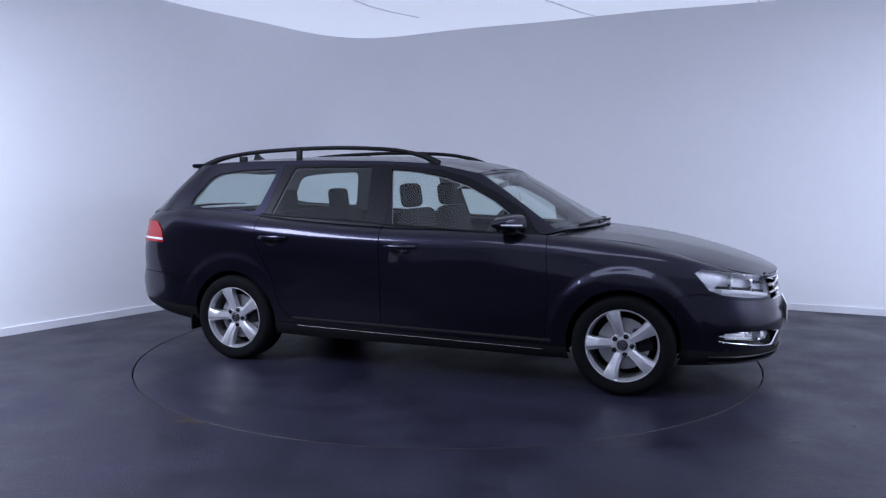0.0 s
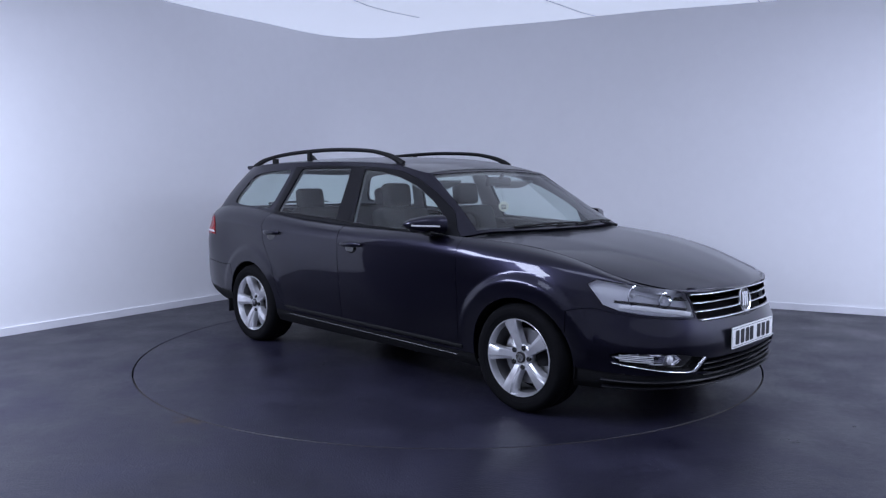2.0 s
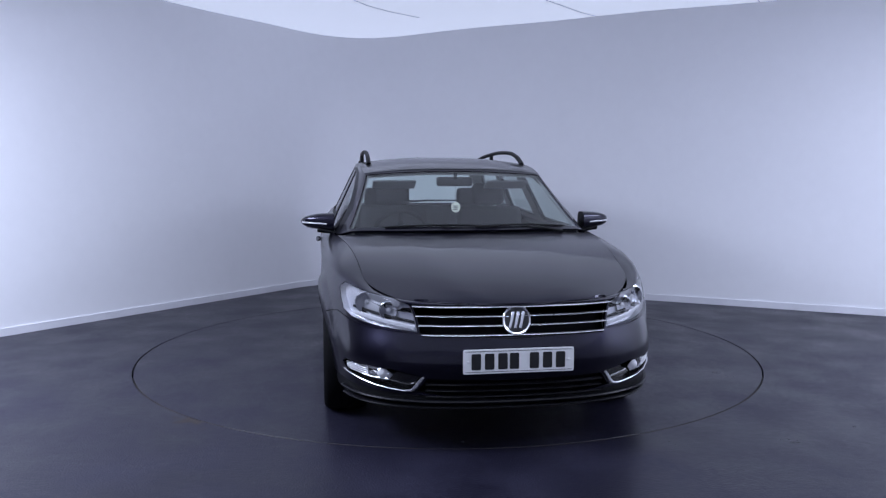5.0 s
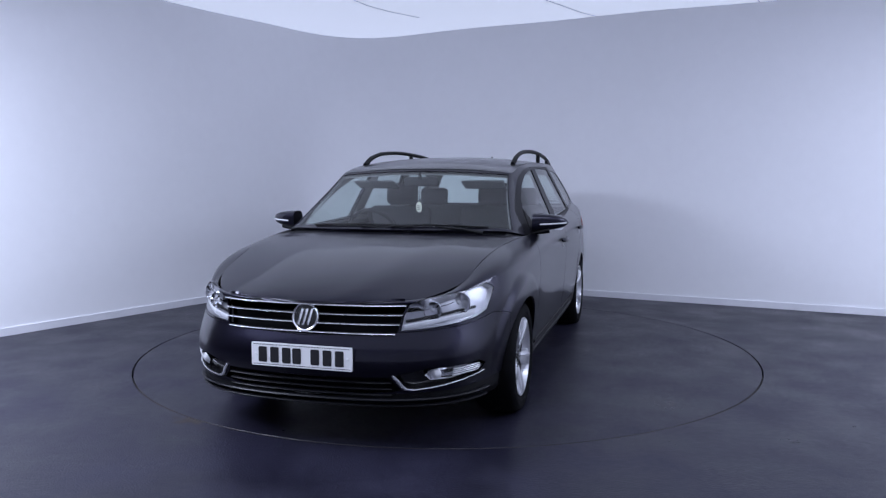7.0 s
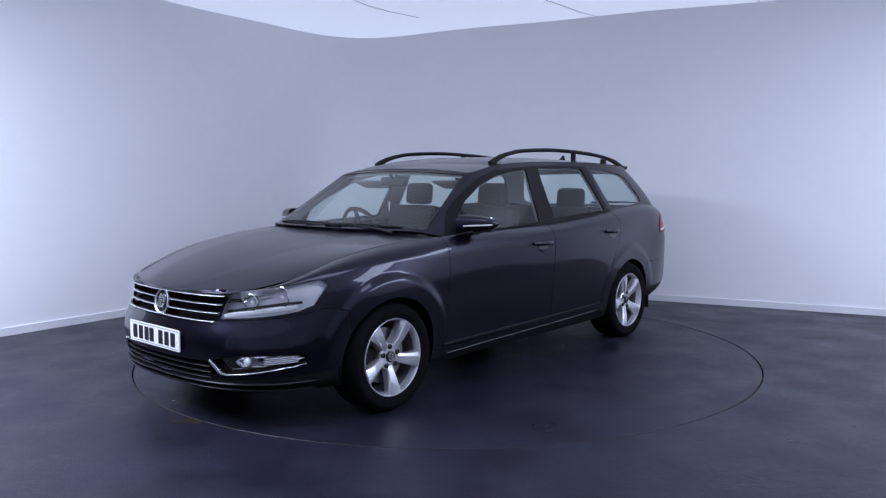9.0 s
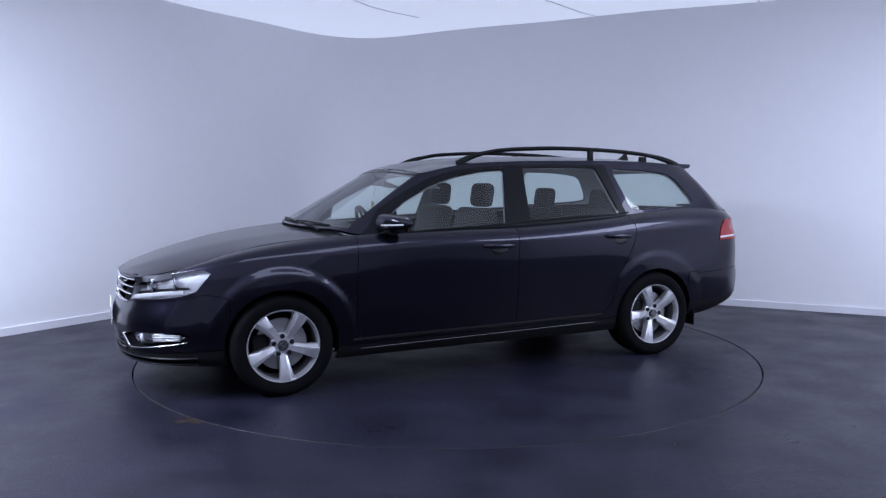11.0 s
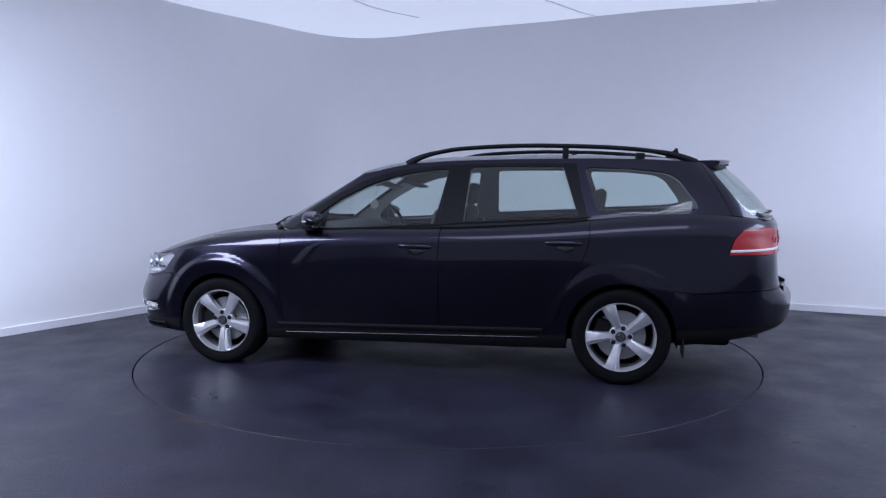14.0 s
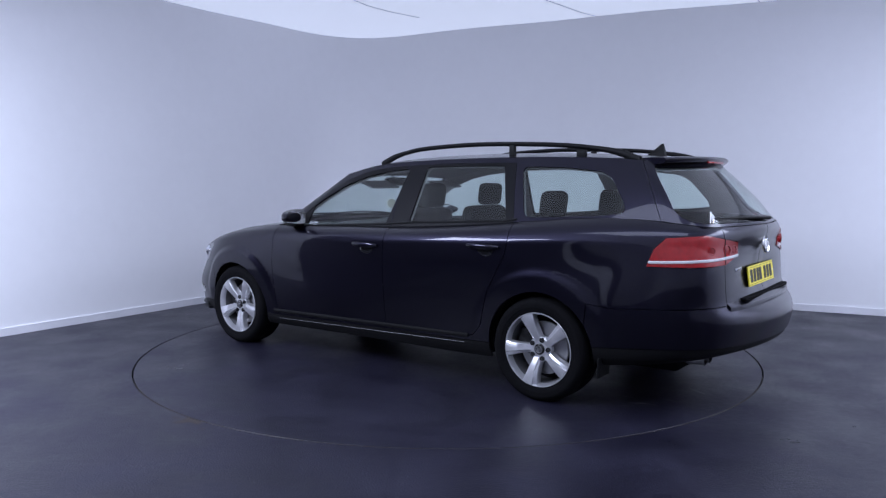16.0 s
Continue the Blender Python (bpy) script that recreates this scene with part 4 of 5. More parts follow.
def build_front():
    g = new("grille")
    g.parent = car
    g["label"] = "gloss black grille with four chrome bars"
    for z, w in ((0.690, 0.500), (0.646, 0.484), (0.603, 0.468), (0.561, 0.448)):
        nose_bar("chrome_bar", -w, w, z, z, M_BAR, g, off=0.002, half=0.0044, thick=0.011, n=24)
    p, n = on_nose(0.0, 0.628, 0.007)
    round_badge("badge", Matrix.Translation((p.x, 0, p.z)) @ Matrix.Rotation(radians(-10), 4, "Y") @ FACE_FRONT, car, 0.068)
    plate("number_plate", M_PLATE_W, Matrix.Translation((2.277, 0, 0.450)) @ FACE_FRONT, car, "white number plate with dark characters")
    for z in (0.335, 0.305, 0.277):
        nose_bar("intake_slat", -0.43, 0.43, z, z, M_SATIN, car, off=-0.010, half=0.006, thick=0.014, n=20)
    # lower lip
    bm = bmesh.new()
    pts = []
    for k in range(-22, 23):
        s = abs(k) / 22 * arc_at(x=1.84)
        v = Vector(lower_skin([s], [0.55])[0])
        v.y *= 1 if k >= 0 else -1
        v.x += 0.004
        pts.append(v)
    add_tube(bm, pts, 0.020, 0.009, 8)
    part("lower_lip", bm, M_SATIN, car)
    bm = bmesh.new()
    pts = []
    for k in range(-22, 23):
        s = abs(k) / 22 * arc_at(x=1.84)
        v = Vector(lower_skin([s], [1.15])[0])
        v.y *= 1 if k >= 0 else -1
        pts.append(v)
    add_tube(bm, pts, 0.014, 0.007, 8)
    part("apron_ridge", bm, M_SATIN, car)
    for sd in (1, -1):
        # chrome hook and strip under the fog light
        bm = bmesh.new()
        path = [(0.435, 0.372), (0.455, 0.350), (0.475, 0.322), (0.495, 0.304), (0.53, 0.300), (0.60, 0.306), (0.66, 0.314), (0.72, 0.326), (0.775, 0.340), (0.80, 0.350)]
        pts = [on_nose(sd * a, b, 0.004)[0] for a, b in path]
        add_tube(bm, pts, 0.005, [0.006, 0.009, 0.009, 0.007, 0.004, 0.003, 0.003, 0.003, 0.0025, 0.002], 8)
        part("fog_chrome", bm, M_BAR, car, "chrome strip")
        f = new("fog_lamp")
        f.parent = car
        bm = bmesh.new()
        c, n = on_nose(sd * 0.66, 0.368, -0.016)
        c = Vector(c)
        rings = []
        outline = [(0.575, 0.372), (0.60, 0.345), (0.68, 0.346), (0.775, 0.362), (0.80, 0.380), (0.77, 0.400), (0.68, 0.404), (0.60, 0.398)]
        for sc, off in ((1.0, 0.002), (1.0, -0.014), (0.8, -0.024), (0.35, -0.030)):
            cy, cz = 0.685, 0.374
            rings.append([bm.verts.new(on_nose(sd * (cy + (a - cy) * sc), cz + (b - cz) * sc, off)[0]) for a, b in outline])
        for a, b in zip(rings[:-1], rings[1:]):
            for k in range(8):
                bm.faces.new((a[k], a[(k + 1) % 8], b[(k + 1) % 8], b[k]))
        bm.faces.new(rings[-1])
        bmesh.ops.recalc_face_normals(bm, faces=bm.faces)
        part("fog_reflector", bm, M_CHROME, f)
        for k in range(4):
            nose_bar("fog_rib", sd * 0.69, sd * 0.785, 0.356 + 0.010 * k, 0.362 + 0.010 * k, M_WHITELENS, f, off=-0.004, half=0.0025, thick=0.004, n=5)
        bm = bmesh.new()
        c, n = on_nose(sd * 0.625, 0.372, -0.010)
        add_lathe(bm, [(0.026, 0.0), (0.024, 0.008), (0.014, 0.015), (0.0005, 0.018)], 24, Matrix.Translation(c) @ FACE_FRONT)
        part("fog_bulb", bm, M_WHITELENS, f)
        # headlight insides
        h = new("headlight_insides")
        h.parent = car
        for y, z, r in ((0.645, 0.660, 0.045), (0.765, 0.684, 0.056)):
            c, n = on_nose(sd * y, z, -0.052)
            rot = n.to_track_quat("Z", "Y").to_matrix().to_4x4()
            tilt = Vector((1, sd * 0.25, 0)).normalized().to_track_quat("Z", "Y").to_matrix().to_4x4()
            bm = bmesh.new()
            add_lathe(bm, [(r, 0.044), (r * 0.93, 0.046), (r * 0.86, 0.036), (r * 0.6, 0.016), (r * 0.25, 0.006), (0.0005, 0.005)], 32, Matrix.Translation(c) @ tilt)
            part("reflector_bowl", bm, M_CHROME, h)
            bm = bmesh.new()
            add_lathe(bm, [(0.012, 0.006), (0.011, 0.032), (0.0005, 0.036)], 16, Matrix.Translation(c) @ tilt)
            part("bulb", bm, M_WHITELENS, h)
        nose_bar("light_strip", sd * 0.49, sd * 0.79, 0.589, 0.632, M_WHITELENS, h, off=-0.012, half=0.012, thick=0.006, n=14, label="white strip")
        nose_bar("lamp_bezel", sd * 0.50, sd * 0.80, 0.612, 0.655, M_PLASTIC, h, off=-0.026, half=0.007, thick=0.006, n=14)


def mirror_section(a):
    """The door mirror's housing at a, 0 inside to 1 outside: y, back, front, bottom, top."""
    end = math.sqrt(max(0.0, 1 - a ** 5)) * 0.94 + 0.06
    y = 0.822 + 0.212 * a
    zm = 1.004 + 0.006 * a
    return y, 0.622, 0.640 + 0.120 * end * (1 - 0.35 * a), zm - (0.056 - 0.022 * a) * end, zm + (0.062 - 0.024 * a ** 1.6) * end


def build_side(sd):
    # handles
    for x, z in ((-0.048, 0.838), (-0.998, 0.874)):
        h = new("door_handle")
        h.parent = car
        bm = bmesh.new()
        c = on_flank(x - 0.01, z - 0.018, 0.0005, sd)
        add_lathe(bm, [(0.058, 0.0), (0.050, 0.0015), (0.030, 0.002), (0.0005, 0.002)], 28, Matrix.Translation(c) @ Matrix.Rotation(radians(-90 * sd), 4, "X") @ Matrix.Diagonal((1.0, 0.55, 1, 1)))
        part("handle_cup", bm, M_GLOSSBLACK, h)
        bm = bmesh.new()
        pts = [on_flank(x + 0.108 - 0.216 * k / 10, z + 0.012 - 0.004 * k / 10, 0.010 + 0.022 * math.sin(math.pi * k / 10) ** 0.6, sd) for k in range(11)]
        add_tube(bm, pts, 0.008, [0.010, 0.014, 0.016, 0.016, 0.016, 0.016, 0.016, 0.016, 0.016, 0.014, 0.010], 10)
        part("handle_grip", bm, M_PAINT, h)
    # mirror
    m = new("door_mirror")
    m.parent = car
    bm = bmesh.new()
    rings, ns = [], 24
    for k in range(15):
        a = k / 14
        y, x0, x1, z0, z1 = mirror_section(a)
        ring = []
        for q in range(ns):
            c, d = math.cos(2 * math.pi * q / ns), math.sin(2 * math.pi * q / ns)
            c, d = math.copysign(abs(c) ** 0.62, c), math.copysign(abs(d) ** 0.72, d)
            ring.append(bm.verts.new(((x0 + x1) / 2 + c * (x1 - x0) / 2 - 0.03 * a, sd * y, (z0 + z1) / 2 + d * (z1 - z0) / 2)))
        rings.append(ring)
    for p, q in zip(rings[:-1], rings[1:]):
        for k in range(ns):
            bm.faces.new((p[k], p[(k + 1) % ns], q[(k + 1) % ns], q[k]))
    bm.faces.new(rings[0])
    bm.faces.new(rings[-1])
    bmesh.ops.recalc_face_normals(bm, faces=bm.faces)
    part("mirror_housing", bm, M_PAINT, m)
    bm = bmesh.new()
    add_tube(bm, [(0.700, sd * 0.80, 0.938), (0.690, sd * 0.85, 0.950), (0.680, sd * 0.92, 0.962)], [0.05, 0.045, 0.05], [0.016, 0.016, 0.02], 12)
    part("mirror_arm", bm, M_PLASTIC, m)
    bm = bmesh.new()
    pts = []
    for k in range(10):
        a = 0.22 + 0.72 * k / 9
        y, x0, x1, z0, z1 = mirror_section(a)
        pts.append((x1 - 0.03 * a - 0.001, sd * y, z0 + (z1 - z0) * 0.40))
    add_tube(bm, pts, 0.004, 0.0052, 8)
    part("indicator", bm, M_WHITELENS, m, "white indicator strip")
    bm = bmesh.new()
    add_prism(bm, rounded([(-0.09, -0.045), (0.09, -0.04), (0.09, 0.045), (-0.09, 0.05)], 0.03), 0.004, Matrix.Translation((0.619, sd * 0.915, 1.004)) @ FACE_REAR)
    part("mirror_glass", bm, M_CHROME, m, smooth=False)
    # mirror triangle at the window's corner
    bm = bmesh.new()
    q = [green_param(0.715, 0.985), green_param(0.60, 1.085), green_param(0.60, 0.965), green_param(0.70, 0.955)]
    vs = []
    for s, r in q:
        p = green_skin([s], [r])[0]
        vs.append(bm.verts.new((p[0], sd * (p[1] + 0.003), p[2])))
    lo = [bm.verts.new((v.co.x, v.co.y - sd * 0.012, v.co.z)) for v in vs]
    bm.faces.new(vs)
    bm.faces.new(lo[::-1])
    for k in range(4):
        bm.faces.new((vs[k], lo[k], lo[(k + 1) % 4], vs[(k + 1) % 4]))
    bmesh.ops.recalc_face_normals(bm, faces=bm.faces)
    part("mirror_sail", bm, M_PLASTIC, m, smooth=False)
    # roof rail
    r = new("roof_rail")
    r.parent = car
    bm = bmesh.new()
    xs = (0.09, 0.03, -0.06, -0.16, -0.30, -0.64, -0.96, -1.24, -1.46, -1.60, -1.71, -1.81)
    zs = (1.384, 1.416, 1.448, 1.469, 1.487, 1.502, 1.499, 1.488, 1.470, 1.450, 1.424, 1.384)
    tt = np.linspace(0, 11, 45)
    cx, cz = spline(np.arange(12), np.array(xs), tt), spline(np.arange(12), np.array(zs), tt)
    ysd = 0.565 - 0.02 * np.clip((-cx - 1.0) / 0.7, 0, 1)
    half = 0.015 + 0.010 * np.clip(1 - tt / 2.5, 0, 1) + 0.010 * np.clip((tt - 8.5) / 2.5, 0, 1)
    add_tube(bm, [(a, sd * b, c) for a, b, c in zip(cx, ysd, cz)], 0.016, [float(h) for h in half], 10)
    part("rail_bar", bm, M_PLASTIC, r, "matt black roof bar")
    for x, w in ((-0.985, 0.020), (-1.46, 0.03)):
        bm = bmesh.new()
        add_box(bm, x - w, x + w, sd * 0.565 - 0.014, sd * 0.565 + 0.014, 1.405, 1.495 if x > -1.2 else 1.45, bev=0.006)
        part("rail_post", bm, M_PLASTIC, r)
    # weather strip along the window bottoms
    bm = bmesh.new()
    pts = []
    for k in range(31):
        x = 0.74 + (-1.16 - 0.74) * k / 30
        z = float(np.interp(-x, [-0.74, -0.55, 0.15, 0.345, 1.085, 1.16], [0.950, 0.950, 0.984, 1.000, 1.034, 1.045]))
        s, rr = green_param(x, z)
        p = green_skin([s], [rr])[0]
        pts.append((p[0], sd * (p[1] + 0.002), p[2]))
    add_tube(bm, pts, 0.005, 0.007, 8)
    part("window_seal", bm, M_PLASTIC, car)
    # sill strips
    bm = bmesh.new()
    pts = [on_flank(0.93 - 1.80 * k / 16, 0.300 + 0.030 * k / 16, 0.003, sd) for k in range(17)]
    add_tube(bm, pts, 0.007, 0.012, 8)
    part("sill_moulding", bm, M_PLASTIC, car)
    # thin lighter tube that paints the highlight along the sill's lower edge
    bm = bmesh.new()
    pts = [on_flank(0.88 - 1.72 * k / 16, 0.243 + 0.038 * k / 16, 0.002, sd) for k in range(17)]
    add_tube(bm, pts, 0.0022, 0.0018, 6)
    part("sill_highlight_strip", bm, M_BARREL, car, "thin grey strip for the highlight on the sill's edge")
    # tail light band and rings
    bm = bmesh.new()
    pts = []
    for k in range(15):
        s = arc_at(x=-1.995) + (arc_at(y=0.445, rear=True) - arc_at(x=-1.995)) * k / 14
        z = 0.845 + 0.024 * k / 14
        v = Vector(lower_skin([s], [lower_z_to_r([s], [z])[0]])[0])
        q = lower_skin([s + 0.003], [5.5])[0] - lower_skin([s - 0.003], [5.5])[0]
        n = Vector((q[1], -q[0], 0)).normalized()
        if n.y < 0 and n.x > 0 or n.dot(Vector((v.x, v.y, 0))) < 0:
            n = -n
        v += n * 0.007
        v.y *= sd
        pts.append(v)
    add_tube(bm, pts, 0.004, 0.008, 8)
    part("tail_light_band", bm, M_WHITELENS, car, "white reversing band")
    s = arc_at(y=0.585, rear=True)
    v = Vector(lower_skin([s], [lower_z_to_r([s], [0.905])[0]])[0])
    bm = bmesh.new()
    add_lathe(bm, [(0.030, 0.0), (0.030, 0.012), (0.024, 0.014), (0.022, 0.010), (0.0005, 0.012)], 28, Matrix.Translation((v.x + 0.001, sd * v.y, v.z)) @ Matrix.Rotation(radians(-25 * sd), 4, "Z") @ FACE_REAR)
    part("tail_lamp_ring", bm, M_RED, car)
    for yy, zz, rr in ((0.70, 0.905, 0.024), (0.50, 0.905, 0.022)):
        s = arc_at(y=yy, rear=True)
        v = Vector(lower_skin([s], [lower_z_to_r([s], [zz])[0]])[0])
        bm = bmesh.new()
        add_lathe(bm, [(rr, 0.0), (rr, 0.011), (rr * 0.8, 0.0125), (rr * 0.7, 0.009), (0.0005, 0.010)], 24, Matrix.Translation((v.x + 0.001, sd * v.y, v.z)) @ Matrix.Rotation(radians(-35 * sd if yy > 0.6 else -20 * sd), 4, "Z") @ FACE_REAR)
        part("tail_lamp_ring", bm, M_RED, car)
    s0 = arc_at(y=0.60, rear=True)
    bm = bmesh.new()
    pts = []
    for k in range(7):
        z = 0.832 + 0.136 * k / 6
        v = Vector(lower_skin([s0], [lower_z_to_r([s0], [z])[0]])[0])
        pts.append((v.x - 0.0065, sd * (v.y + 0.004), v.z))
    add_tube(bm, pts, 0.0025, 0.0025, 6, up=Vector((1, 0, 0)))
    part("tail_light_joint", bm, M_INK, car)
    # mud flap behind the rear wheel
    box("mud_flap", (-1.735, -1.725, sd * 0.80 - 0.07, sd * 0.80 + 0.07, 0.19, 0.30), M_PLASTIC, car, bev=0.004)


def build_rear():
    plate("number_plate", M_PLATE_Y, Matrix.Translation((-2.336, 0, 0.735)) @ Matrix.Rotation(radians(8), 4, "Y") @ FACE_REAR, car, "yellow number plate with dark characters")
    round_badge("badge", Matrix.Translation((-2.352, 0, 0.905)) @ Matrix.Rotation(radians(8), 4, "Y") @ FACE_REAR, car, 0.052)
    # spoiler
    bm = bmesh.new()
    rows = []
    for k in range(-14, 15):
        y = 0.53 * k / 14
        e = 1 - (abs(k) / 14) ** 2.5
        x0, x1 = -1.84 - 0.12 * e, -1.955 - 0.115 * e
        zt = 1.392 + 0.012 * e
        rows.append([bm.verts.new(c) for c in ((x0 + 0.06, y, zt + 0.004), (x0 - 0.03, y, zt + 0.009), (x1 + 0.01, y, zt + 0.006), (x1, y, zt - 0.004), (x1 + 0.012, y, zt - 0.022), (x0, y, zt - 0.035))])
    for a, b in zip(rows[:-1], rows[1:]):
        for j in range(6):
            bm.faces.new((a[j], a[(j + 1) % 6], b[(j + 1) % 6], b[j]))
    bm.faces.new(rows[0])
    bm.faces.new(rows[-1][::-1])
    bmesh.ops.recalc_face_normals(bm, faces=bm.faces)
    part("roof_spoiler", bm, M_PAINT, car)
    box("brake_light", (-2.062, -2.052, -0.14, 0.14, 1.372, 1.384), M_RED, car, bev=0.003, label="dark red high brake light")
    # aerial
    bm = bmesh.new()
    prof = [(-1.63, 1.424, 0.022), (-1.66, 1.446, 0.020), (-1.695, 1.474, 0.012), (-1.722, 1.500, 0.005), (-1.735, 1.500, 0.004), (-1.742, 1.470, 0.010), (-1.752, 1.420, 0.020)]
    rows = [[bm.verts.new((x, -w, z)), bm.verts.new((x, w, z))] for x, z, w in prof]
    for a, b in zip(rows[:-1], rows[1:]):
        bm.faces.new((a[0], a[1], b[1], b[0]))
    bm.faces.new([r[0] for r in rows])
    bm.faces.new([r[1] for r in rows][::-1])
    bmesh.ops.recalc_face_normals(bm, faces=bm.faces)
    part("roof_aerial", bm, M_PLASTIC, car, smooth=False)
    # rear wiper
    bm = bmesh.new()
    pts = [green_skin([GH_N - 0.0], [0.075])[0], green_skin([GH_N - 0.35], [0.10])[0], green_skin([GH_N - 0.9], [0.105])[0], green_skin([GH_N - 1.3], [0.10])[0]]
    add_tube(bm, [(p[0] - 0.012, p[1] - 0.06, p[2] + 0.004) for p in pts], [0.020, 0.014, 0.007, 0.005], [0.012, 0.010, 0.007, 0.005], 10)
    part("rear_wiper", bm, M_PLASTIC, car)
    # model badge, plain bars
    for k in range(4):
        s = arc_at(y=0.455 - 0.028 * k, rear=True)
        v = Vector(lower_skin([s], [lower_z_to_r([s], [0.792])[0]])[0])
        box("model_badge_bar", (v.x - 0.006, v.x + 0.004, v.y - 0.010, v.y + 0.010, 0.784, 0.800), M_CHROME, car, bev=0.001)
    # shelf on top of the bumper, below the tailgate
    bm = bmesh.new()
    rows = []
    for k in range(-16, 17):
        y = 0.60 * abs(k) / 16
        sr = arc_at(y=y, rear=True)
        p = lower_skin([sr], [lower_z_to_r([sr], [0.606])[0]])[0]
        sg = 1 if k >= 0 else -1
        e = 1 - 0.4 * (abs(k) / 16) ** 4
        rows.append([bm.verts.new((p[0] + dx, sg * p[1], dz)) for dx, dz in ((0.03, 0.640), (-0.004, 0.618), (-0.020 * e, 0.612), (-0.025 * e, 0.603), (-0.018 * e, 0.560), (0.03, 0.52))])
    for a, b in zip(rows[:-1], rows[1:]):
        for j in range(5):
            bm.faces.new((a[j], b[j], b[j + 1], a[j + 1]))
    bmesh.ops.recalc_face_normals(bm, faces=bm.faces)
    part("bumper_shelf", bm, M_PAINT, car)
    # near-black bar instead of a hollow: the recess's shade put into its colour
    box("recess_shade_bar", (-2.385, -2.350, -0.44, 0.44, 0.622, 0.642), M_SHELL, car, bev=0.006)
    # exhaust
    for y in (0.46, 0.54):
        bm = bmesh.new()
        add_lathe(bm, [(0.030, 0.10), (0.032, 0.0), (0.028, 0.0), (0.026, 0.10)], 24, Matrix.Translation((-2.20, y, 0.30)) @ FACE_REAR @ Matrix.Translation((0, 0, -0.09)))
        part("tailpipe", bm, M_STEEL, car)


def build_screen_things():
    # cowl between bonnet and windscreen
    bm = bmesh.new()
    rows = []
    for k in range(-16, 17):
        y = 0.70 * k / 16
        e = (abs(k) / 16) ** 2
        rows.append([bm.verts.new((1.175 - 0.17 * e, y, 0.938 - 0.006 * e)), bm.verts.new((1.125 - 0.16 * e, y, 0.952)), bm.verts.new((1.075 - 0.17 * e, y, 0.995 - 0.01 * e))])
    for a, b in zip(rows[:-1], rows[1:]):
        for j in range(2):
            bm.faces.new((a[j], b[j], b[j + 1], a[j + 1]))
    part("cowl", bm, M_PLASTIC, car)
    for y0, y1, lift in ((-0.52, 0.16, 0.012), (0.02, 0.60, 0.012)):
        w = new("wiper")
        w.parent = car
        bm = bmesh.new()
        pts = []
        for k in range(11):
            y = y0 + (y1 - y0) * k / 10
            s = float(np.interp(abs(y), [0, 0.30, 0.52, 0.68], [0, 1, 2, 3]))
            p = green_skin([s], [0.030 + 0.020 * math.sin(math.pi * k / 10)])[0]
            pts.append((p[0] + 0.006, y, p[2] + 0.007))
        add_tube(bm, pts, 0.006, 0.006, 8)
        part("wiper_blade", bm, M_PLASTIC, w)
        bm = bmesh.new()
        ym = (y0 + y1) / 2
        add_tube(bm, [(1.115 - 0.16 * y1 * y1, y1 - 0.02, 0.962), (1.105 - 0.1 * y1 * y1, (y1 + ym) / 2, 0.982), (1.105, ym, 0.996)], [0.012, 0.009, 0.006], [0.010, 0.008, 0.006], 8)
        part("wiper_arm", bm, M_PLASTIC, w)


def add_seat(name, x, y, w, rear=False):
    s = new(name)
    s.parent = car
    s["label"] = "dark grey cloth seat"
    bm = bmesh.new()
    add_box(bm, x - 0.05, x + 0.45, y - w / 2, y + w / 2, 0.42, 0.56, bev=0.05)
    part("cushion", bm, M_SEAT, s)
    bm = bmesh.new()
    add_box(bm, -0.065, 0.065, -w / 2, w / 2, 0.0, 0.60 if not rear else 0.58, bev=0.055, m=pose(x - 0.02, y, 0.50, 0, -16, 0))
    part("backrest", bm, M_SEAT, s)
    heads = (y,) if not rear else (y - w * 0.33, y + w * 0.33)
    for hy in heads:
        bm = bmesh.new()
        add_box(bm, -0.045, 0.045, -0.125, 0.125, 0.0, 0.17, bev=0.04, m=pose(x - 0.205, hy, 1.085 if not rear else 1.04, 0, -8, 0))
        part("headrest", bm, M_SEAT, s)
        for dy in (-0.05, 0.05):
            bm = bmesh.new()
            add_tube(bm, [(x - 0.195, hy + dy, 1.04), (x - 0.205, hy + dy, 1.11)], 0.006, 0.006, 8, up=Vector((1, 0, 0)))
            part("headrest_rod", bm, M_CHROME, s)


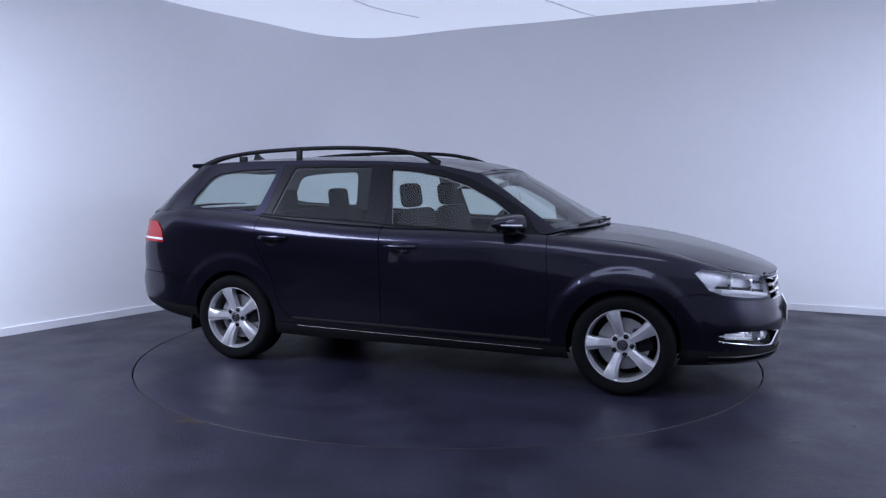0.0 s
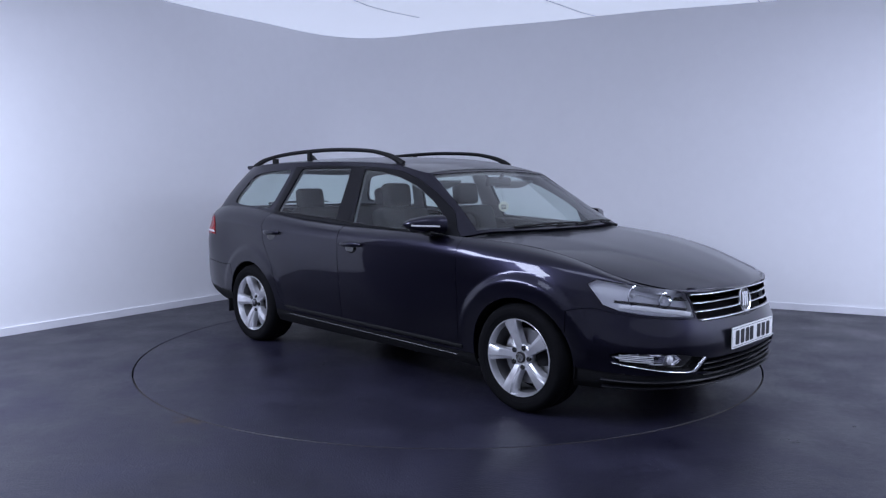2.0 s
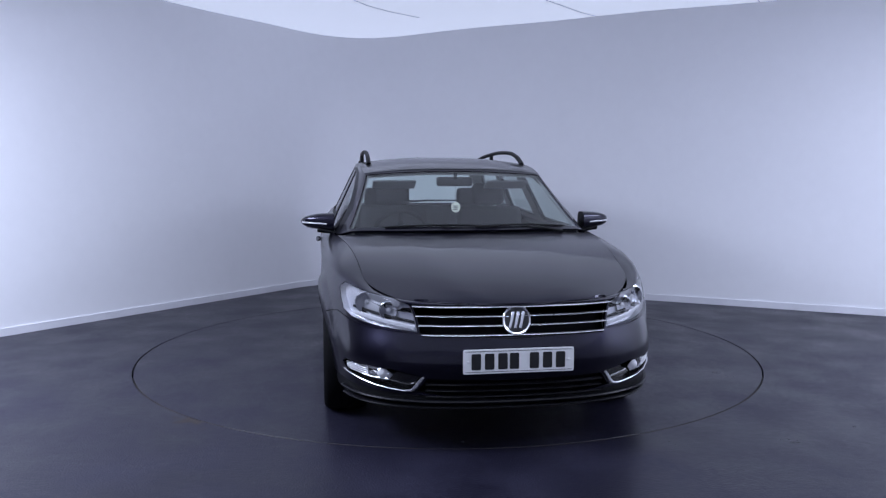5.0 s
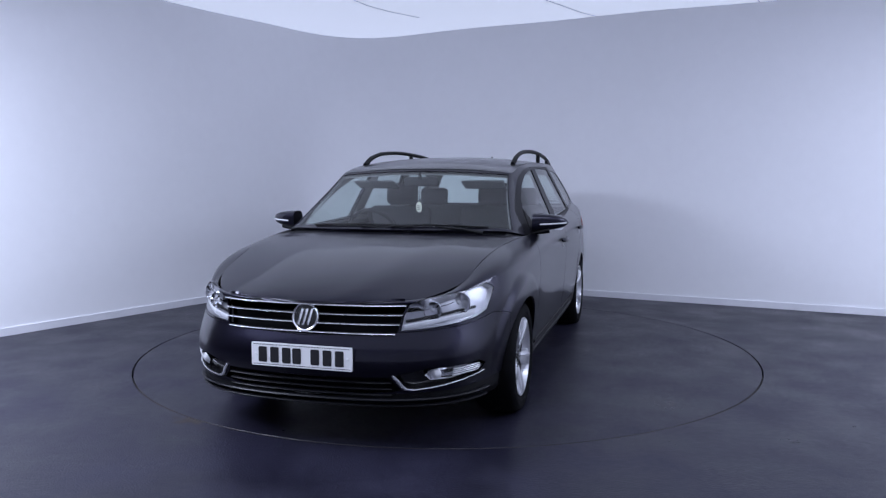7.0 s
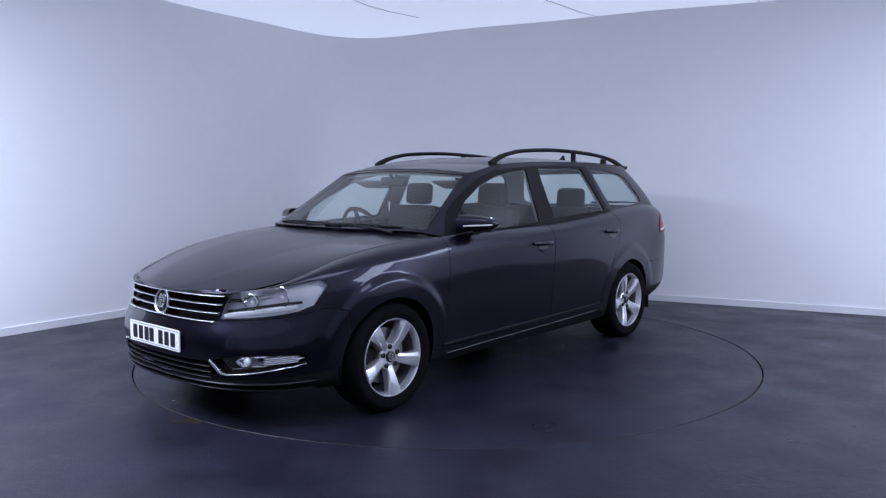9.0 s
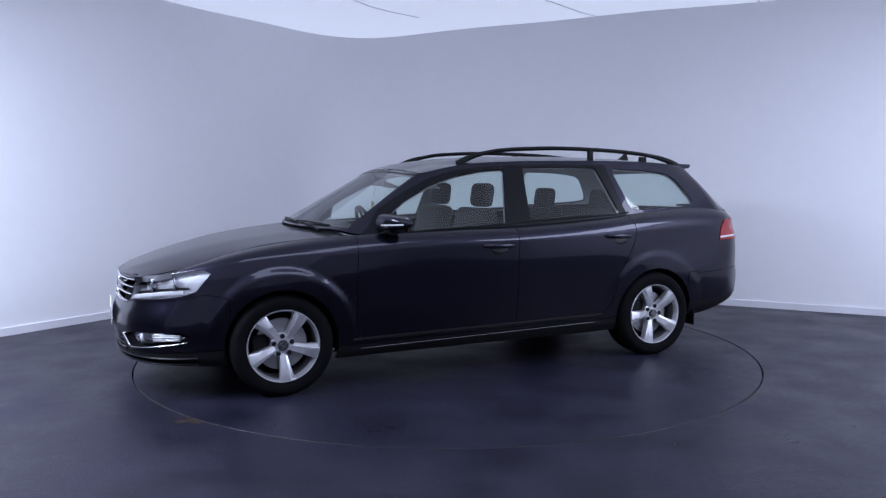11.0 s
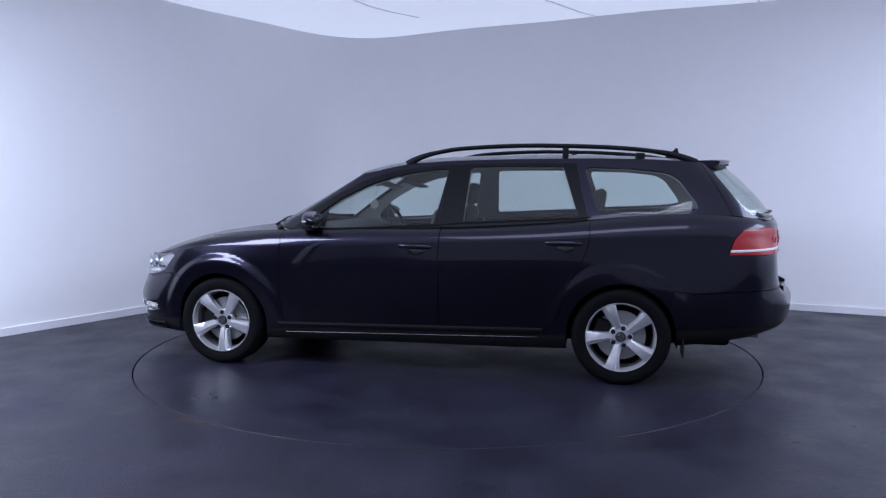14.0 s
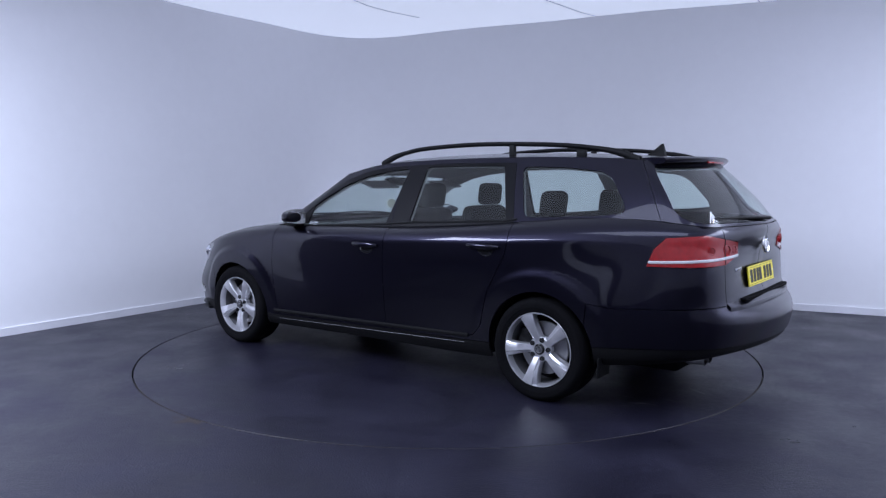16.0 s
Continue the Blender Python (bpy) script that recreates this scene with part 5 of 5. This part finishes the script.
def build_cabin():
    for y in (0.37, -0.37):
        add_seat("front_seat", 0.02, y, 0.50)
    add_seat("rear_seat", -0.98, 0.0, 1.26, True)
    bm = bmesh.new()
    rows = []
    for k in range(-12, 13):
        y = 0.70 * k / 12
        hump = 0.035 * math.exp(-((y + 0.37) / 0.20) ** 2)
        rows.append([bm.verts.new(c) for c in ((1.02, y, 0.935), (0.80, y, 0.945 + hump * 0.5), (0.62, y, 0.930 + hump), (0.54, y, 0.88 + hump), (0.53, y, 0.66), (0.66, y, 0.50), (1.02, y, 0.45))])
    for a, b in zip(rows[:-1], rows[1:]):
        for j in range(6):
            bm.faces.new((a[j], b[j], b[j + 1], a[j + 1]))
    bmesh.ops.recalc_face_normals(bm, faces=bm.faces)
    part("dashboard", bm, M_PLASTIC, car)
    w = new("steering_wheel")
    w.parent = car
    w.matrix_basis = pose(0.42, -0.37, 0.90, 0, -65, 0)
    bm = bmesh.new()
    n = 40
    prof = [(0.185 + 0.015 * math.cos(2 * math.pi * j / 8), 0.015 * math.sin(2 * math.pi * j / 8)) for j in range(8)]
    add_lathe(bm, prof, n, closed=True)
    part("wheel_ring", bm, M_PLASTIC, w)
    bm = bmesh.new()
    add_lathe(bm, [(0.075, -0.03), (0.075, 0.005), (0.06, 0.018), (0.0005, 0.02)], 28)
    part("wheel_centre", bm, M_PLASTIC, w)
    for a in (0, 180, 270):
        bm = bmesh.new()
        add_box(bm, 0.06, 0.18, -0.016, 0.016, -0.012, 0.004, bev=0.004, m=pose(0, 0, 0, 0, 0, a + 90))
        part("wheel_spoke", bm, M_PLASTIC, w)
    m = new("interior_mirror")
    m.parent = car
    bm = bmesh.new()
    add_box(bm, -0.02, 0.02, -0.125, 0.125, -0.032, 0.032, bev=0.018, m=pose(0.46, 0, 1.265))
    part("mirror_shell", bm, M_PLASTIC, m)
    bm = bmesh.new()
    add_tube(bm, [(0.47, 0, 1.28), (0.50, 0, 1.315)], 0.012, 0.012, 10, up=Vector((0, 1, 0)))
    part("mirror_stem", bm, M_PLASTIC, m)
    t = new("hanging_tag")
    t.parent = car
    t["label"] = "pale round tag hanging from the mirror"
    bm = bmesh.new()
    add_lathe(bm, [(0.0005, -0.003), (0.034, -0.003), (0.036, 0.0), (0.034, 0.003), (0.0005, 0.003)], 28, Matrix.Translation((0.51, 0, 1.092)) @ Matrix.Rotation(radians(-40), 4, "Z") @ FACE_FRONT)
    part("tag_disc", bm, M_STICKER, t)
    for z in (1.10, 1.088, 1.076):
        bm = bmesh.new()
        add_box(bm, -0.018, 0.018, -0.003, 0.003, 0.0032, 0.0040, m=Matrix.Translation((0.51, 0, z)) @ Matrix.Rotation(radians(-40), 4, "Z") @ FACE_FRONT)
        part("tag_bar", bm, M_INK, t)
    bm = bmesh.new()
    add_tube(bm, [(0.51, 0, 1.128), (0.475, 0, 1.25)], 0.0015, 0.0015, 6, up=Vector((0, 1, 0)))
    part("tag_string", bm, M_INK, t)
    for sd in (1, -1):
        bm = bmesh.new()
        add_box(bm, 0.10, 0.115, sd * 0.40 - 0.15, sd * 0.40 + 0.15, -0.07, 0.07, bev=0.006, m=pose(0.24, 0, 1.345, 0, 70, 0))
        part("sun_visor", bm, M_TRIM, car)
    box("load_cover", (-2.15, -1.30, -0.66, 0.66, 0.93, 0.945), M_PLASTIC, car, bev=0.004)
    box("load_floor", (-2.15, -1.25, -0.60, 0.60, 0.55, 0.57), M_SHELL, car)
    box("cabin_carpet", (-1.3, 0.98, -0.74, 0.74, 0.30, 0.33), M_SHELL, car)


def flat_patch(x, y, l, w, a, seed):
    """A thin patch with a ragged outline."""
    bm = bmesh.new()
    n = 14
    up, dn = [], []
    for k in range(n + 1):
        t = k / n
        h = w * math.sin(math.pi * t) ** 0.7 * (0.55 + 0.45 * noise.noise((t * 6, seed, 0.3)))
        cx = (t - 0.5) * l
        off = w * 0.5 * noise.noise((t * 3, 4.2, seed))
        up.append(bm.verts.new((cx, off + h / 2 + 0.0005, 0)))
        dn.append(bm.verts.new((cx, off - h / 2 - 0.0005, 0)))
    for k in range(n):
        bm.faces.new((dn[k], dn[k + 1], up[k + 1], up[k]))
    return bm, pose(x, y, 0.0012, 0, 0, a)


def build_marks():
    """Pale scuffs on the turntable's coating, and stains on the floor."""
    for k, (x, y, l, w, a) in enumerate(((-1.86, 0.56, 0.16, 0.025, 20), (-1.74, 0.48, 0.10, 0.012, 5), (-2.03, 0.12, 0.14, 0.018, -30), (-1.92, -0.28, 0.10, 0.014, 10),
                                         (-0.78, -1.68, 0.20, 0.008, 57), (-1.80, 0.66, 0.06, 0.010, 40), (-1.95, 0.40, 0.07, 0.008, -12), (-1.66, 0.30, 0.04, 0.010, 0))):
        bm, m = flat_patch(x + AXLE_OFF[0], y + AXLE_OFF[1], l, w, a, k * 1.7)
        part("scuff_mark", bm, M_SCUFF, turntable, "pale scuff").matrix_basis = m
    for k, (x, y, l, w, a) in enumerate(((-1.37, -1.84, 0.17, 0.11, 15), (-1.46, -1.76, 0.07, 0.03, -20), (-1.25, -1.95, 0.06, 0.025, 40))):
        bm, m = flat_patch(x, y, l, w, a, 30 + k * 2.3)
        part("floor_stain", bm, M_STAIN, studio_floor, "faint brown stain").matrix_basis = m


build_front()
build_side(1)
build_side(-1)
build_rear()
build_screen_things()
build_cabin()
build_marks()


# ---- motion ----
def motions():
    rows_car, rows_table = [], []
    for t, a in TURN:
        rot = Matrix.Rotation(radians(a), 4, "Z")
        rows_car.append((t, rot @ Matrix.Translation((AXLE_OFF[0], AXLE_OFF[1], 0))))
        rows_table.append((t, rot))
    walk(car, rows_car)
    walk(turntable, rows_table)


motions()
